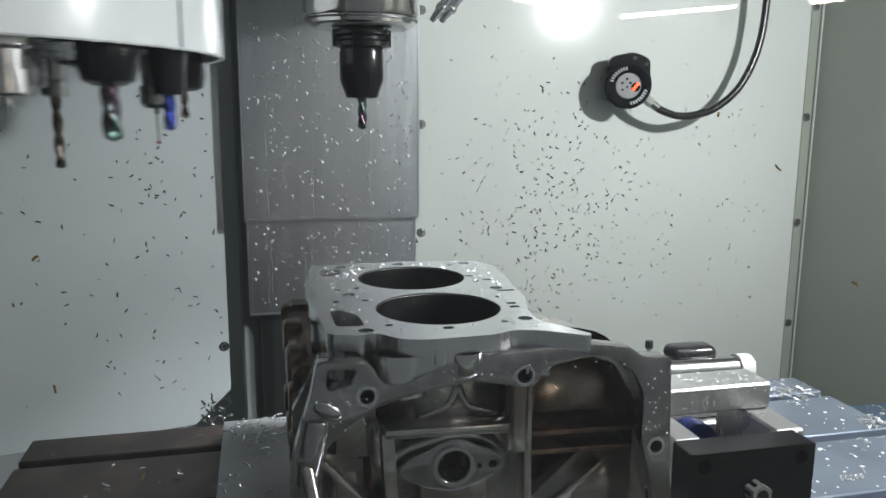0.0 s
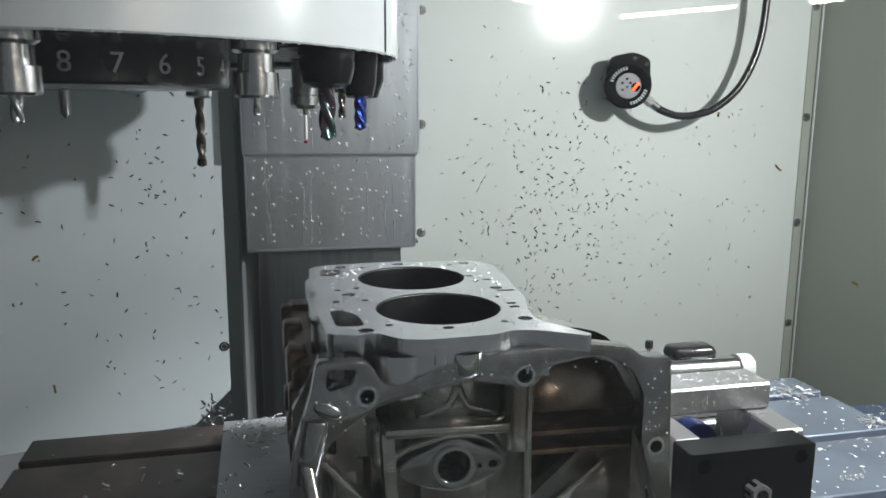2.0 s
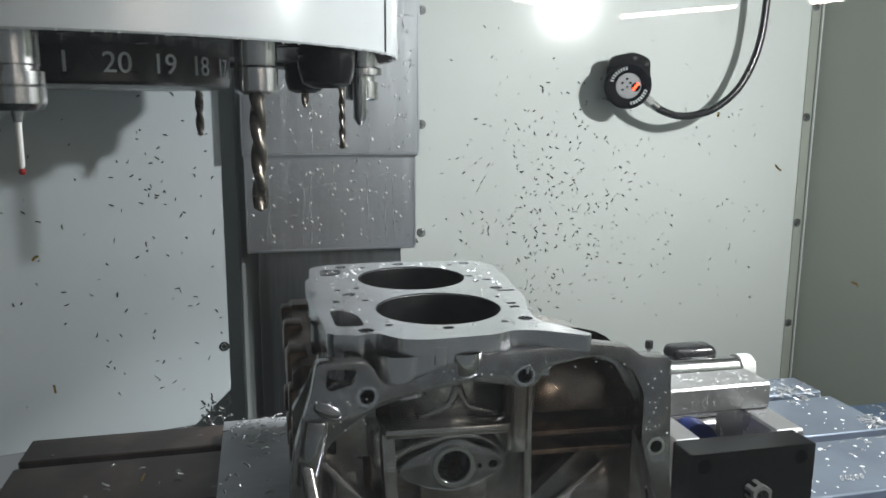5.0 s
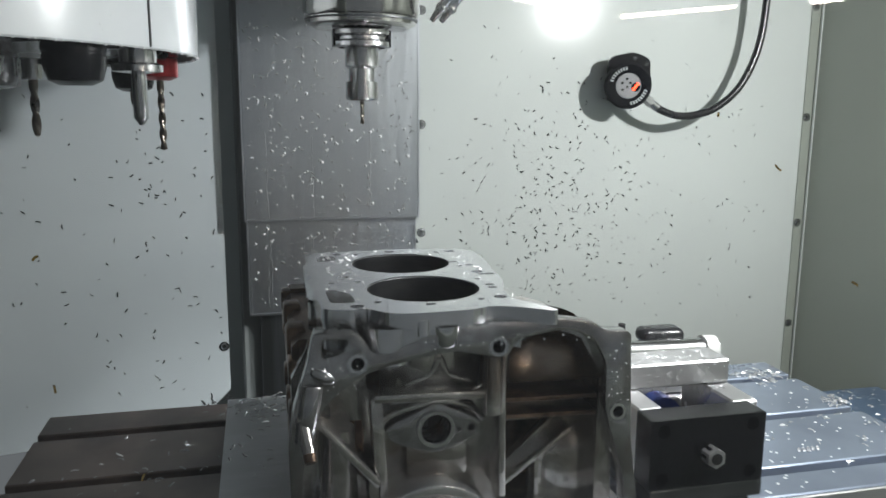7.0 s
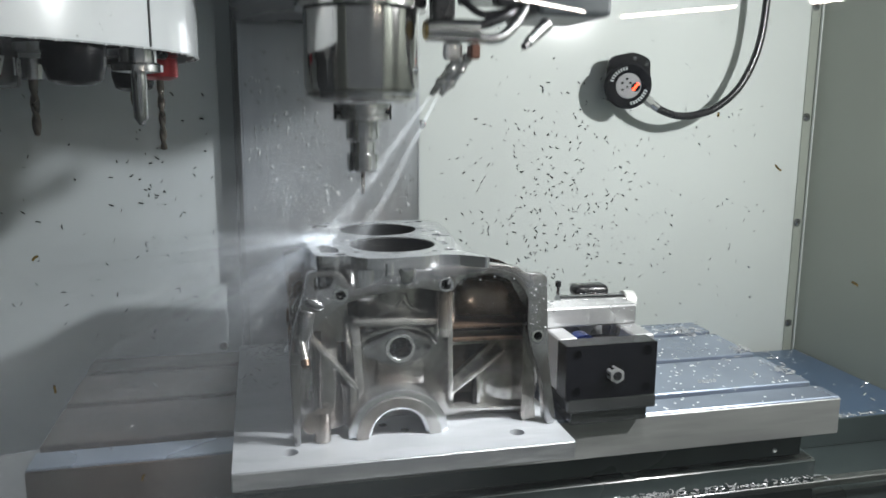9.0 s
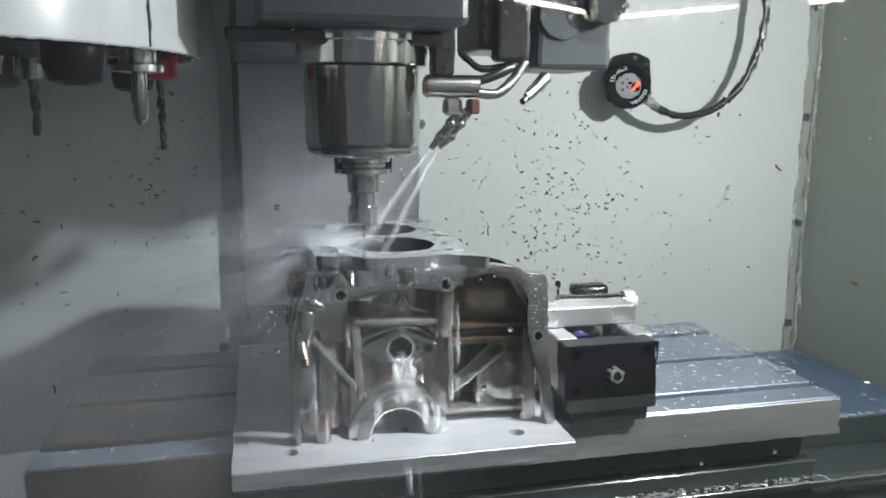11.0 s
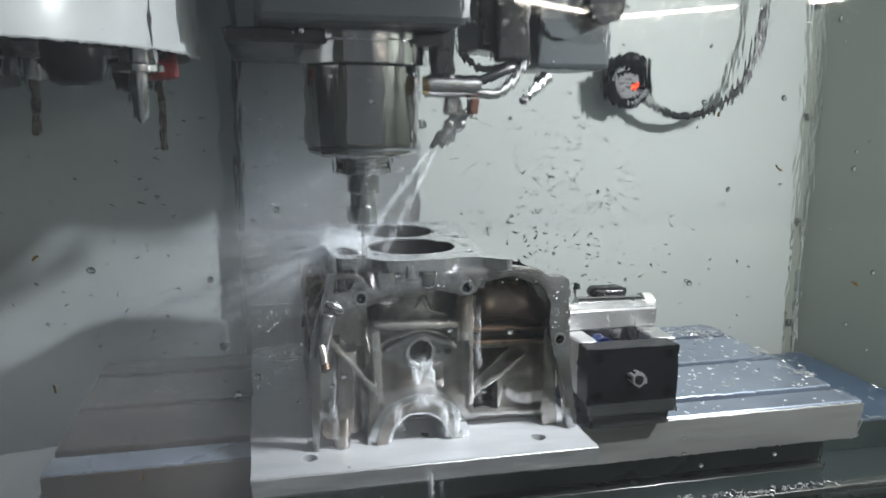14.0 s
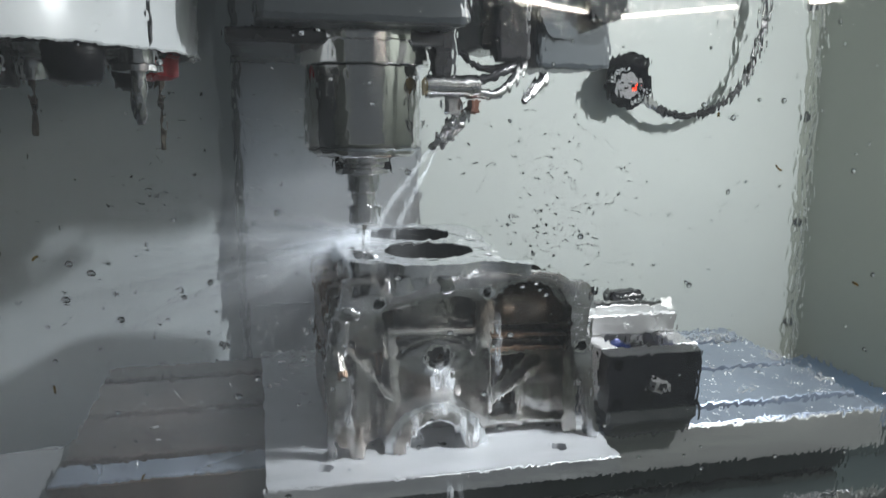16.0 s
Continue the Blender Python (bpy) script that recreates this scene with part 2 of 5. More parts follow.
def text_bm(body, size, depth):
    cu = bpy.data.curves.new("print", "FONT")
    cu.body, cu.size, cu.extrude, cu.align_x, cu.align_y = body, size, depth, "CENTER", "CENTER"
    ob = bpy.data.objects.new("print", cu)
    scene.collection.objects.link(ob)
    me = ob.evaluated_get(bpy.context.evaluated_depsgraph_get()).to_mesh()
    bm = bmesh.new()
    bm.from_mesh(me)
    bpy.data.objects.remove(ob)
    return bm


# ---- the enclosure ----
WALL_O, WALL_E, WALL_N = Vector((0.279, 1.36, 0)), Vector((1, 0, 0)), Vector((0, -1, 0))


def on_wall(u, z, d=0.0):
    return WALL_O + WALL_E * u + WALL_N * d + Vector((0, 0, z))


def off_wall(u, z, d):
    """A place d in front of the rear wall, u along and z up as seen from the window."""
    x, y = 0.2807 + 0.9886 * u, 1.3556 - 0.1506 * u
    k = (1.36 - d) / y
    return Vector((x * k, 1.36 - d, 1.25 + (z - 1.25) * k))


LEFT_O, LEFT_E, LEFT_N = Vector((-0.058, 1.31, 0)), Vector((-0.9886, -0.1506, 0)), Vector((0.1506, -0.9886, 0))


def on_left(u, z, d=0.0):
    return LEFT_O + LEFT_E * u + LEFT_N * d + Vector((0, 0, z))


def slab(fn, outline, thick):
    bm = sheet(outline, [], -thick, 0.0)
    for v in bm.verts:
        v.co = fn(v.co.x, v.co.y, v.co.z)
    return bm


def screw_bm(r=0.0055):
    bm = turned([(0, 0.0045), (r * 0.45, 0.0045), (r * 0.45, 0.003), (r * 0.6, 0.0046), (r * 0.9, 0.003), (r, 0.001), (r * 1.5, 0.001), (r * 1.5, 0.0), (0, 0)], seg=14)
    return bm


SCREW = None


def wall_screw(parent, p, n):
    global SCREW
    if SCREW is None:
        first = part("screw", screw_bm(), STEEL, parent, "pan-head steel screw", 40)
        SCREW = first.data
        ob = first
    else:
        ob = new("screw", SCREW)
        ob.parent = parent
    ob.matrix_basis = Matrix.Translation(p) @ n.to_track_quat("Z", "Y").to_matrix().to_4x4()
    return ob


def enclosure():
    w = tagged(part("wall_rear_right", slab(on_wall, [(-0.045, 0.45), (0.789, 0.45), (0.789, 2.05), (-0.045, 2.05)], 0.012), PAINT), "white enamelled sheet metal rear wall spattered with chips", "wall", kind="structure")
    for z in (1.410, 1.217, 1.025, 0.833):
        wall_screw(w, on_wall(0.002, z, 0.0), WALL_N)
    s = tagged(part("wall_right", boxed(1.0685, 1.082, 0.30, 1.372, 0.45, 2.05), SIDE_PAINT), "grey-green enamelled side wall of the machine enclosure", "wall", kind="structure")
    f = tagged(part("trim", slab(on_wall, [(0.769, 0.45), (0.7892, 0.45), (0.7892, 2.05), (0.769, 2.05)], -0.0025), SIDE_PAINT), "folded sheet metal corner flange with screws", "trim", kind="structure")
    part("seal_bead", boxed(1.0662, 1.0684, 1.350, 1.3545, 0.45, 2.05), PAINT, f)
    for z in (1.441, 1.2315, 1.022, 0.8127):
        wall_screw(f, on_wall(0.7755, z, 0.0035), WALL_N)
    l = tagged(part("wall_rear_left", slab(on_left, [(0.0, 0.775), (0.06, 0.72), (0.95, 0.70), (0.95, 2.05), (0.0, 2.05)], 0.012), COOL_LIT_PAINT), "white enamelled sheet metal rear wall beside the column", "wall", kind="structure")
    wall_screw(l, on_left(0.008, 0.851, 0.0), LEFT_N)
    # Unseen left wall, kept dark so little light bounces onto the rear wall.
    tagged(part("wall_left", boxed(-1.01, -0.996, 0.30, 1.25, 0.45, 2.05), DARK_PAINT), "unseen left side wall of the enclosure, slate to cut bounce light", "wall", kind="structure")
    tagged(part("wall_behind_column", boxed(-0.15, 0.30, 1.46, 1.47, 0.45, 2.05), PAINT), "shaded white sheet metal behind the column", "wall", kind="structure")
    # Unseen roof, dark for the same reason: less bounced light inside.
    tagged(part("ceiling", boxed(-1.02, 1.085, 0.28, 1.48, 2.052, 2.07), DARK_PAINT), "unseen roof of the enclosure, slate to cut bounce light", "ceiling", kind="structure")
    # Unseen inside of the door; its grey tunes light bounced onto the block.
    front = sheet([(-1.0, 0.45), (1.07, 0.45), (1.07, 2.05), (-1.0, 2.05)], [[(-0.30, 0.92), (0.52, 0.92), (0.52, 1.56), (-0.30, 1.56)]], 0.30, 0.325, upright=True)
    tagged(part("wall_front", front, SIDE_PAINT), "sliding door with a glass window, unseen inside grey-green for bounce light", "door", kind="structure")
    pane = tagged(part("window_1", boxed(-0.30, 0.52, 0.308, 0.314, 0.92, 1.56), GLASS), "clear glass pane of the machine door", "window", kind="structure")
    pane.visible_shadow = False
    tagged(part("floor", boxed(-1.01, 1.082, 0.30, 1.50, 0.42, 0.4495), PAN), "dark enamelled chip pan under the machine table", "pan", kind="structure")


def column():
    c = thing("machine_column", (0, 0, 0), "pale grey painted machine column behind the slide covers", "column")
    part("front_cover", boxed(-0.005, 0.232, 1.292, 1.30, 0.45, 1.22, 0.001), DULL_SHEET, c, "fixed dull steel cover sheet")
    part("casting", boxed(-0.036, 0.233, 1.312, 1.45, 0.45, 2.05, 0.004), COLUMN_PAINT, c, "pale grey painted casting")
    part("gusset", sheet([(0.236, 1.06), (0.262, 1.02), (0.236, 1.02)], [], 1.286, 1.29, upright=True), DARK_PAINT, c)
    return c


def work_lights():
    # The second lamp is the added fill, housed and hung like the work light.
    for nm, eye, aim, sx, sy in (("work_or_fill_light", KEY_EYE, KEY_AIM, 0.055, 0.055), ("work_or_fill_light", FILL_EYE, FILL_AIM, 0.11, 0.07)):
        t = thing(nm, (0, 0, 0), "sealed LED lamp with a bright lens: work light and added fill", "lamp", "machine work lights")
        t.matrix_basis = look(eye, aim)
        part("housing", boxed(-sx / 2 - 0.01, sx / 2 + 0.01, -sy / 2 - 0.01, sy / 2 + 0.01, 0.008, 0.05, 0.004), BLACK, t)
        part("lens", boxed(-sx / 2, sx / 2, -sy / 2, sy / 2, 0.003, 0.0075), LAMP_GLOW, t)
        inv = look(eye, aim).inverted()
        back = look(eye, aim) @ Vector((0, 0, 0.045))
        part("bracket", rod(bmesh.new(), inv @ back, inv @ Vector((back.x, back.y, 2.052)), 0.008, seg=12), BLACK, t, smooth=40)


def ceiling_tubes():
    """Tube lamps of the workshop, behind the camera, mirrored in the pane."""
    tagged(part("ceiling_workshop", boxed(-3, 14, -14, -8, 4.2, 4.3), SIDE_PAINT), "grey workshop ceiling behind the viewer", "ceiling", kind="structure")
    for p, q in (((5.76, -11.38, 2.67), (7.79, -11.38, 2.89)), ((9.23, -11.38, 3.01), (9.9, -11.38, 3.09)), ((3.9, -11.38, 2.89), (5.13, -11.38, 2.73))):
        t = thing("tube_lamp", (0, 0, 0), "long fluorescent tube lamp hanging in the workshop", "lamp", "workshop tube lamps")
        part("tube", rod(bmesh.new(), p, q, 0.032), TUBE_GLOW, t)
        for f in (0.15, 0.85):
            e = Vector(p).lerp(Vector(q), f)
            part("hanger", rod(bmesh.new(), e + Vector((0, 0, 0.032)), (e.x, e.y, 4.2), 0.01, seg=8), BLACK, t)


def receiver():
    """Optical probe receiver on the wall."""
    o = thing("probe_receiver", (0, 0, 0), "black round optical probe receiver with red LEDs on a bracket", "sensor")
    z = Vector((-0.30, -0.95, -0.12)).normalized()
    m = Matrix.Translation(off_wall(0.365, 1.287, 0.068)) @ z.to_track_quat("Z", "Y").to_matrix().to_4x4()
    o.matrix_basis = m
    part("body", turned([(0, -0.03), (0.036, -0.03), (0.038, -0.026), (0.038, -0.006), (0.041, -0.004), (0.041, 0.004), (0.037, 0.008), (0.030, 0.010), (0.030, 0.007), (0, 0.007)], seg=40), BLACK, o, smooth=35)
    part("bezel", turned([(0.0222, 0.0065), (0.0222, 0.0095), (0.025, 0.0098), (0.0365, 0.011), (0.037, 0.0085)], seg=40), BLACK_OXIDE, o, smooth=35)
    part("window", turned([(0, 0.0088), (0.0212, 0.0088), (0.0222, 0.0078), (0.0222, 0.0072)], seg=36), LENS, o, "grey lens disc", 35)
    for i, (x, y) in enumerate(((-0.011, 0.005), (-0.003, 0.012), (-0.002, -0.002), (-0.010, -0.007), (0.003, 0.005))):
        part("dot", turned([(0, 0.0006), (0.0022, 0.0006), (0.0022, 0)], (x, y, 0.0088), 10), BLACK, o)
    for x, y in ((0.0155, 0.0025), (0.0125, -0.0015), (0.0095, -0.0055)):
        part("led", turned([(0, 0.0008), (0.0028, 0.0008), (0.0028, 0)], (x, y, 0.0092), 10), LED, o, "lit red LED")
    for a in [*range(100, 172, 9), *range(-78, -6, 9)]:
        bm = boxed(-0.0014, 0.0014, 0.0275, 0.0335, 0.0095, 0.0112)
        bmesh.ops.rotate(bm, verts=bm.verts, cent=(0, 0, 0), matrix=Matrix.Rotation(radians(a - 90), 3, "Z"))
        part("letter_bar", bm, NUMBER, o)
    part("led_window", turned([(0, 0.0005), (0.0078, 0.0005), (0.0078, -0.001)], (0.0125, -0.002, 0.0088), 20), BLACK_OXIDE, o, "dark red LED window")
    part("bracket", sheet(rounded([(-0.036, 0.02), (-0.03, 0.047), (0.012, 0.056), (0.04, 0.044), (0.042, 0.0), (-0.036, 0.0)], 0.01), [], -0.034, -0.02), BLACK, o, "black mounting bracket")
    part("stand_off", boxed(-0.03, 0.03, -0.03, 0.03, -0.064, -0.028), BLACK, o)
    for x, y in ((0.012, 0.046), (0.033, 0.036), (-0.028, -0.018)):
        part("screw", turned([(0, 0.004), (0.0018, 0.004), (0.0018, 0.002), (0.0045, 0.004), (0.0045, 0)], (x, y, -0.02), 12), STEEL, o)
    h = thing("sensor_hose", (0, 0, 0), "glossy black ribbed hose looping up the white wall", "hose")
    pts = [off_wall(0.402, 1.262, 0.068), off_wall(0.42, 1.248, 0.068), off_wall(0.455, 1.235, 0.068), off_wall(0.49, 1.236, 0.068), off_wall(0.53, 1.25, 0.068), off_wall(0.572, 1.29, 0.068), off_wall(0.60, 1.36, 0.068), off_wall(0.608, 1.45, 0.068), off_wall(0.606, 1.56, 0.068), off_wall(0.60, 1.70, 0.068)]
    part("hose", tube(pts, 0.0068, 12), BLACK, h, smooth=60)
    part("connector", rod(bmesh.new(), off_wall(0.388, 1.274, 0.068), off_wall(0.409, 1.256, 0.068), 0.0095, seg=6), STEEL, h, "hexagonal steel hose fitting")
    part("ferrule", rod(bmesh.new(), off_wall(0.409, 1.256, 0.068), off_wall(0.42, 1.248, 0.068), 0.0078, seg=16), STEEL, h)


# ---- what rides on the table ----
RIDERS = []
SADDLE = []


def table():
    t = thing("machine_table", (0, 0, 0), "slotted steel machine table wet with coolant and chips", "table")
    RIDERS.append(t)
    ys = [(0.846, 0.888), (0.904, 1.018), (1.034, 1.142), (1.158, 1.2156)]
    for y0, y1 in ys:
        # One steel in two colours: bright wall mirrored right, dark reflection left.
        part("table_strip", boxed(0.30, 0.747, y0, y1, 0.845, 0.871, 0.0015), TABLE_TOP, t, "steel strip, blue-grey wall reflection put into its colour")
        part("table_strip", boxed(-0.25, 0.2995, y0, y1, 0.845, 0.871, 0.0015), TABLE_TOP if y0 < 0.85 else OILY_REFLECT, t, "wet steel strip, pale reflection put into its colour" if y0 < 0.85 else "oily steel strip, dark reflection put into its brown")
    part("table_core", boxed(-0.249, 0.746, 0.8465, 1.215, 0.822, 0.8445, 0.002), TABLE_SIDE, t)
    part("table_front", boxed(-0.0295, 0.747, 0.8435, 0.8465, 0.819, 0.8685, 0.001), TABLE_SIDE, t, "bright scraped front edge")
    part("table_front", boxed(-0.25, -0.030, 0.8435, 0.8465, 0.819, 0.8685, 0.001), OILY_REFLECT, t, "dark brown front edge")
    part("table_underside", boxed(-0.22, 0.72, 0.875, 1.19, 0.775, 0.8215, 0.004), PAN, t)
    g = thing("way_guard", (0, 0, 0), "blue painted way guard beside the table end", "guard")
    SADDLE.append(g)
    part("guard_top", boxed(0.7425, 1.066, 1.008, 1.343, 0.752, 0.760, 0.002), BLUE_PAN, g)
    part("guard_front", boxed(0.7425, 1.066, 1.004, 1.0075, 0.7165, 0.761, 0.001), PAN, g)
    rng = random.Random(14)
    bm = bmesh.new()
    for x, y, sx, sy, n in ((0.90, 1.014, 0.05, 0.004, 45), (0.86, 1.22, 0.04, 0.03, 40), (0.97, 1.31, 0.05, 0.012, 40), (0.93, 1.15, 0.08, 0.07, 40)):
        for _ in range(n):
            p = Vector((min(1.06, max(0.75, rng.gauss(x, sx))), min(1.338, max(1.01, rng.gauss(y, sy))), 0.7602))
            chip(bm, p, Vector((rng.uniform(-.4, .4), rng.uniform(-.4, .4), 1)), rng, 1.3)
    tagged(part("guard_chips", bm, CHIP, g, "wet aluminium chips lying on the guard"), kind="stuff")
    s = thing("saddle", (0, 0, 0), "dark machine saddle under the table with sloping guards", "saddle")
    SADDLE.append(s)
    part("saddle_body", boxed(-0.28, 0.742, 0.87, 1.20, 0.64, 0.772, 0.004), PAN, s)
    part("saddle_wing", boxed(0.7423, 1.06, 0.87, 1.30, 0.64, 0.716, 0.003), PAN, s)
    part("guard_lip", boxed(-0.28, 1.06, 0.855, 0.869, 0.735, 0.745, 0.001), STEEL, s)
    bm = bmesh.new()
    for _ in range(260):
        p = Vector((rng.choice((rng.gauss(0.46, 0.06), rng.uniform(0.28, 0.75))), rng.uniform(0.856, 0.868), 0.7452 + abs(rng.gauss(0, 0.002))))
        chip(bm, p, Vector((rng.uniform(-.4, .4), rng.uniform(-.4, .4), 1)), rng, 1.1)
    tagged(part("lip_chips", bm, CHIP, s, "bright chips heaped along the lip"), kind="stuff")


def base_plate():
    t = thing("fixture_plate", (0, 0, 0), "milled aluminium fixture plate under the engine block", "plate")
    RIDERS.append(t)
    holes = [circle(0.0224, 0.7847, 0.0085, 20), circle(0.2714, 0.783, 0.0085, 20)]
    part("plate", sheet([(-0.0365, 0.748), (0.3265, 0.748), (0.3265, 1.175), (-0.0365, 1.175)], holes, 0.8713, 0.891), PLATE, t)
    part("front_edge", boxed(-0.0363, 0.3263, 0.7462, 0.7478, 0.8716, 0.8905, 0.0006), PLATE_EDGE, t, "scraped wet front edge")
    for x, y in ((0.095, 0.822), (0.128, 0.835), (0.150, 0.816)):
        # Flat black disc on the plate, painted as the shade in a dowel hole.
        part("hole_shade_disc", turned([(0, 0.0004), (0.0045, 0.0004), (0.0048, 0)], (x, y, 0.8911), 16), BLACK_OXIDE, t)
    for x, y in ((0.0224, 0.7847), (0.2714, 0.783)):
        part("bolt", turned([(0, 0.005), (0.003, 0.005), (0.003, 0.008), (0.0075, 0.008), (0.0075, 0)], (x, y, 0.872), 16), BLACK_OXIDE, t)


def engine_block():
    t = thing("engine_block", (0, 0, 0), "cast aluminium half engine block with two open bores", "engine block")
    RIDERS.append(t)
    # deck: face-milled top with bores, coolant slots and bolt holes
    out = rounded([(0.055, 0.824), (0.078, 0.816), (0.087, 0.823), (0.104, 0.802), (0.122, 0.797), (0.172, 0.800), (0.186, 0.808), (0.205, 0.803), (0.2335, 0.783), (0.238, 0.787), (0.212, 0.832), (0.216, 0.865), (0.226, 0.892), (0.231, 0.945), (0.236, 0.98), (0.2395, 1.036), (0.228, 1.062), (0.146, 1.070), (0.075, 1.066), (0.056, 1.052), (0.058, 1.012), (0.049, 0.998), (0.050, 0.962), (0.058, 0.945), (0.048, 0.925), (0.052, 0.890)], 0.008)
    B1, B2 = (0.1474, 0.8805), (0.1474, 0.9935)
    holes = [circle(*B1, 0.0497, 56), circle(*B2, 0.0497, 56)]
    holes += [rounded([(0.063, 0.842), (0.084, 0.84), (0.082, 0.872), (0.07, 0.889), (0.062, 0.885)], 0.006), rounded([(0.064, 1.015), (0.082, 1.012), (0.088, 1.04), (0.068, 1.046)], 0.006)]
    bolts = [(0.083, 0.828), (0.205, 0.836), (0.083, 0.937), (0.2125, 0.937), (0.088, 1.052), (0.212, 1.048), (0.146, 1.056)]
    holes += [circle(x, y, 0.0058, 14) for x, y in bolts]
    holes += [rounded([(0.204 + dx, 0.868 + dy), (0.212 + dx, 0.868 + dy), (0.212 + dx, 0.874 + dy), (0.204 + dx, 0.874 + dy)], 0.002) for dx, dy in ((0, 0), (0.001, 0.011), (0.006, 0.055), (0.014, 0.055), (0.006, 0.10), (-0.006, 0.118), (-0.066, -0.048))]
    holes += [circle(x, y, 0.0032, 10) for x, y in ((0.094, 0.915), (0.092, 0.96), (0.205, 0.905), (0.203, 0.967), (0.101, 0.838), (0.187, 0.831), (0.108, 1.046), (0.196, 1.043), (0.075, 0.955), (0.07, 0.915))]
    part("deck", soft(sheet(out, holes, 1.080, 1.092), 0.0006, 1), DECK, t, "bright face-milled deck")
    below = [(0.1474 + (x - 0.1474) * 0.992, 0.93 + (y - 0.93) * 0.994) for x, y in (p for p in out if p[0] < 0.2135 or p[1] > 0.84)]
    inner = [circle(*B1, 0.0525, 40), circle(*B2, 0.0525, 40), *[[(0.1474 + (x - 0.1474) * 0.992, 0.93 + (y - 0.93) * 0.994) for x, y in h] for h in holes[2:4]]]
    part("water_jacket", soft(sheet(below, inner, 1.058, 1.0798), 0.0008, 1), DECK_WALL, t, "bright scalloped skirt under the deck")
    for c in (B1, B2):
        part("cylinder_liner", turned([(0.0501, -0.0004), (0.0492, -0.0012), (0.0492, -0.088), (0.0512, -0.088), (0.0512, -0.0125)], (*c, 1.0915), 64), LINER, t, "honed dark iron bore", 30)
        part("barrel", turned([(0.0514, -0.025), (0.0545, -0.025), (0.0545, -0.08), (0.0514, -0.088)], (*c, 1.0915), 48), CAST, t, smooth=30)
    # bosses that carry the head bolts, standing under the deck edge
    for x, y, r, h in ((0.106, 0.8185, 0.0205, 0.030), (0.075, 0.829, 0.012, 0.02), (0.150, 0.808, 0.0135, 0.014), (0.184, 0.812, 0.0125, 0.012), (0.211, 0.808, 0.0095, 0.012), (0.064, 0.90, 0.016, 0.03), (0.066, 0.96, 0.015, 0.03), (0.068, 1.03, 0.014, 0.03)):
        part("boss", turned([(r, 0), (r, -h), (r * 0.8, -h - 0.004), (0, -h - 0.004)], (x, y, 1.0797), 24), DECK_WALL if y < 0.84 else CAST, t, smooth=35)
    # bell housing flange, upright at the end of the block
    F0, F1 = 0.797, 0.812
    outer = rounded([(0.027, 0.8915), (0.025, 0.986), (0.029, 1.018), (0.041, 1.058), (0.045, 1.080), (0.081, 1.078), (0.091, 1.060), (0.104, 1.060), (0.131, 1.072), (0.193, 1.080), (0.243, 1.081), (0.275, 1.076), (0.284, 1.068), (0.307, 1.067), (0.309, 1.02), (0.311, 0.973), (0.323, 0.8915), (0.310, 0.8915), (0.306, 0.938), (0.291, 0.984), (0.286, 1.004), (0.286, 1.04), (0.276, 1.059), (0.258, 1.070), (0.24, 1.0715), (0.207, 1.066), (0.201, 1.0535), (0.192, 1.0515), (0.184, 1.0535), (0.155, 1.060), (0.125, 1.055), (0.105, 1.0515), (0.083, 1.045), (0.066, 1.034), (0.053, 1.022), (0.047, 1.010), (0.043, 0.994), (0.035, 0.97), (0.034, 0.8915)], 0.006, 3)
    fh = [circle(0.192, 1.061, 0.0058, 16), circle(0.079, 1.0545, 0.0056, 16), circle(0.298, 0.997, 0.0052, 16), circle(0.041, 1.022, 0.0038, 14), rounded([(0.051, 1.059), (0.070, 1.064), (0.073, 1.074), (0.052, 1.075)], 0.004)]
    part("bell_flange", soft(sheet(outer, fh, F0, F1, upright=True), 0.0009), FLANGE, t, "machined bell housing flange", 25)
    for x, z, r in ((0.192, 1.061, 0.0058), (0.079, 1.0545, 0.0056), (0.298, 0.997, 0.0052), (0.041, 1.022, 0.0038)):
        # A black plug puts the hole's inner shade into colour.
        bore = rod(bmesh.new(), (x, F1 - 0.006, z), (x, F1 + 0.012, z), r - 0.0002, seg=16)
        part("bore_shade_plug", bore, BLACK_OXIDE, t, "black plug holding the shade of the bolt hole", 40)
        lip = sheet(circle(x, z, r + 0.0022, 20), [circle(x, z, r - 0.0003, 20)], F0 - 0.0006, F0 + 0.002, upright=True)
        part("spot_face", lip, DECK_WALL, t, "bright spot-faced rim")
    # recessed face behind the flange, with the crank cut-out
    arc = [(0.141 + 0.030 * math.cos(a), 0.8915 + 0.030 * math.sin(a)) for a in [math.pi * i / 14 for i in range(15)]]
    face = [(0.030, 0.8915), (0.03, 1.03), (0.05, 1.07), (0.089, 1.07), (0.092, 1.001), (0.203, 1.001), (0.30, 0.99), (0.305, 0.8915), *arc]
    part("inner_face", sheet(face, [circle(0.146, 0.986, 0.0125, 24), rounded([(0.070, 0.990), (0.0885, 0.990), (0.0885, 0.935), (0.083, 0.942)], 0.003), rounded([(0.211, 0.978), (0.256, 0.978), (0.211, 0.938)], 0.003), rounded([(0.213, 0.924), (0.237, 0.942), (0.237, 0.908), (0.213, 0.908)], 0.003)], 0.842, 0.852, upright=True), CAST, t)
    pocket = bmesh.new()
    bmesh.ops.create_uvsphere(pocket, u_segments=32, v_segments=16, radius=1.0, matrix=Matrix.Translation((0.246, 0.838, 1.03)) @ Matrix.Diagonal((0.052, 0.045, 0.05, 1)))
    bmesh.ops.delete(pocket, geom=[v for v in pocket.verts if v.co.y < 0.8385], context="VERTS")
    part("starter_pocket", pocket, POCKET, t, "brown rounded starter pocket", 60)
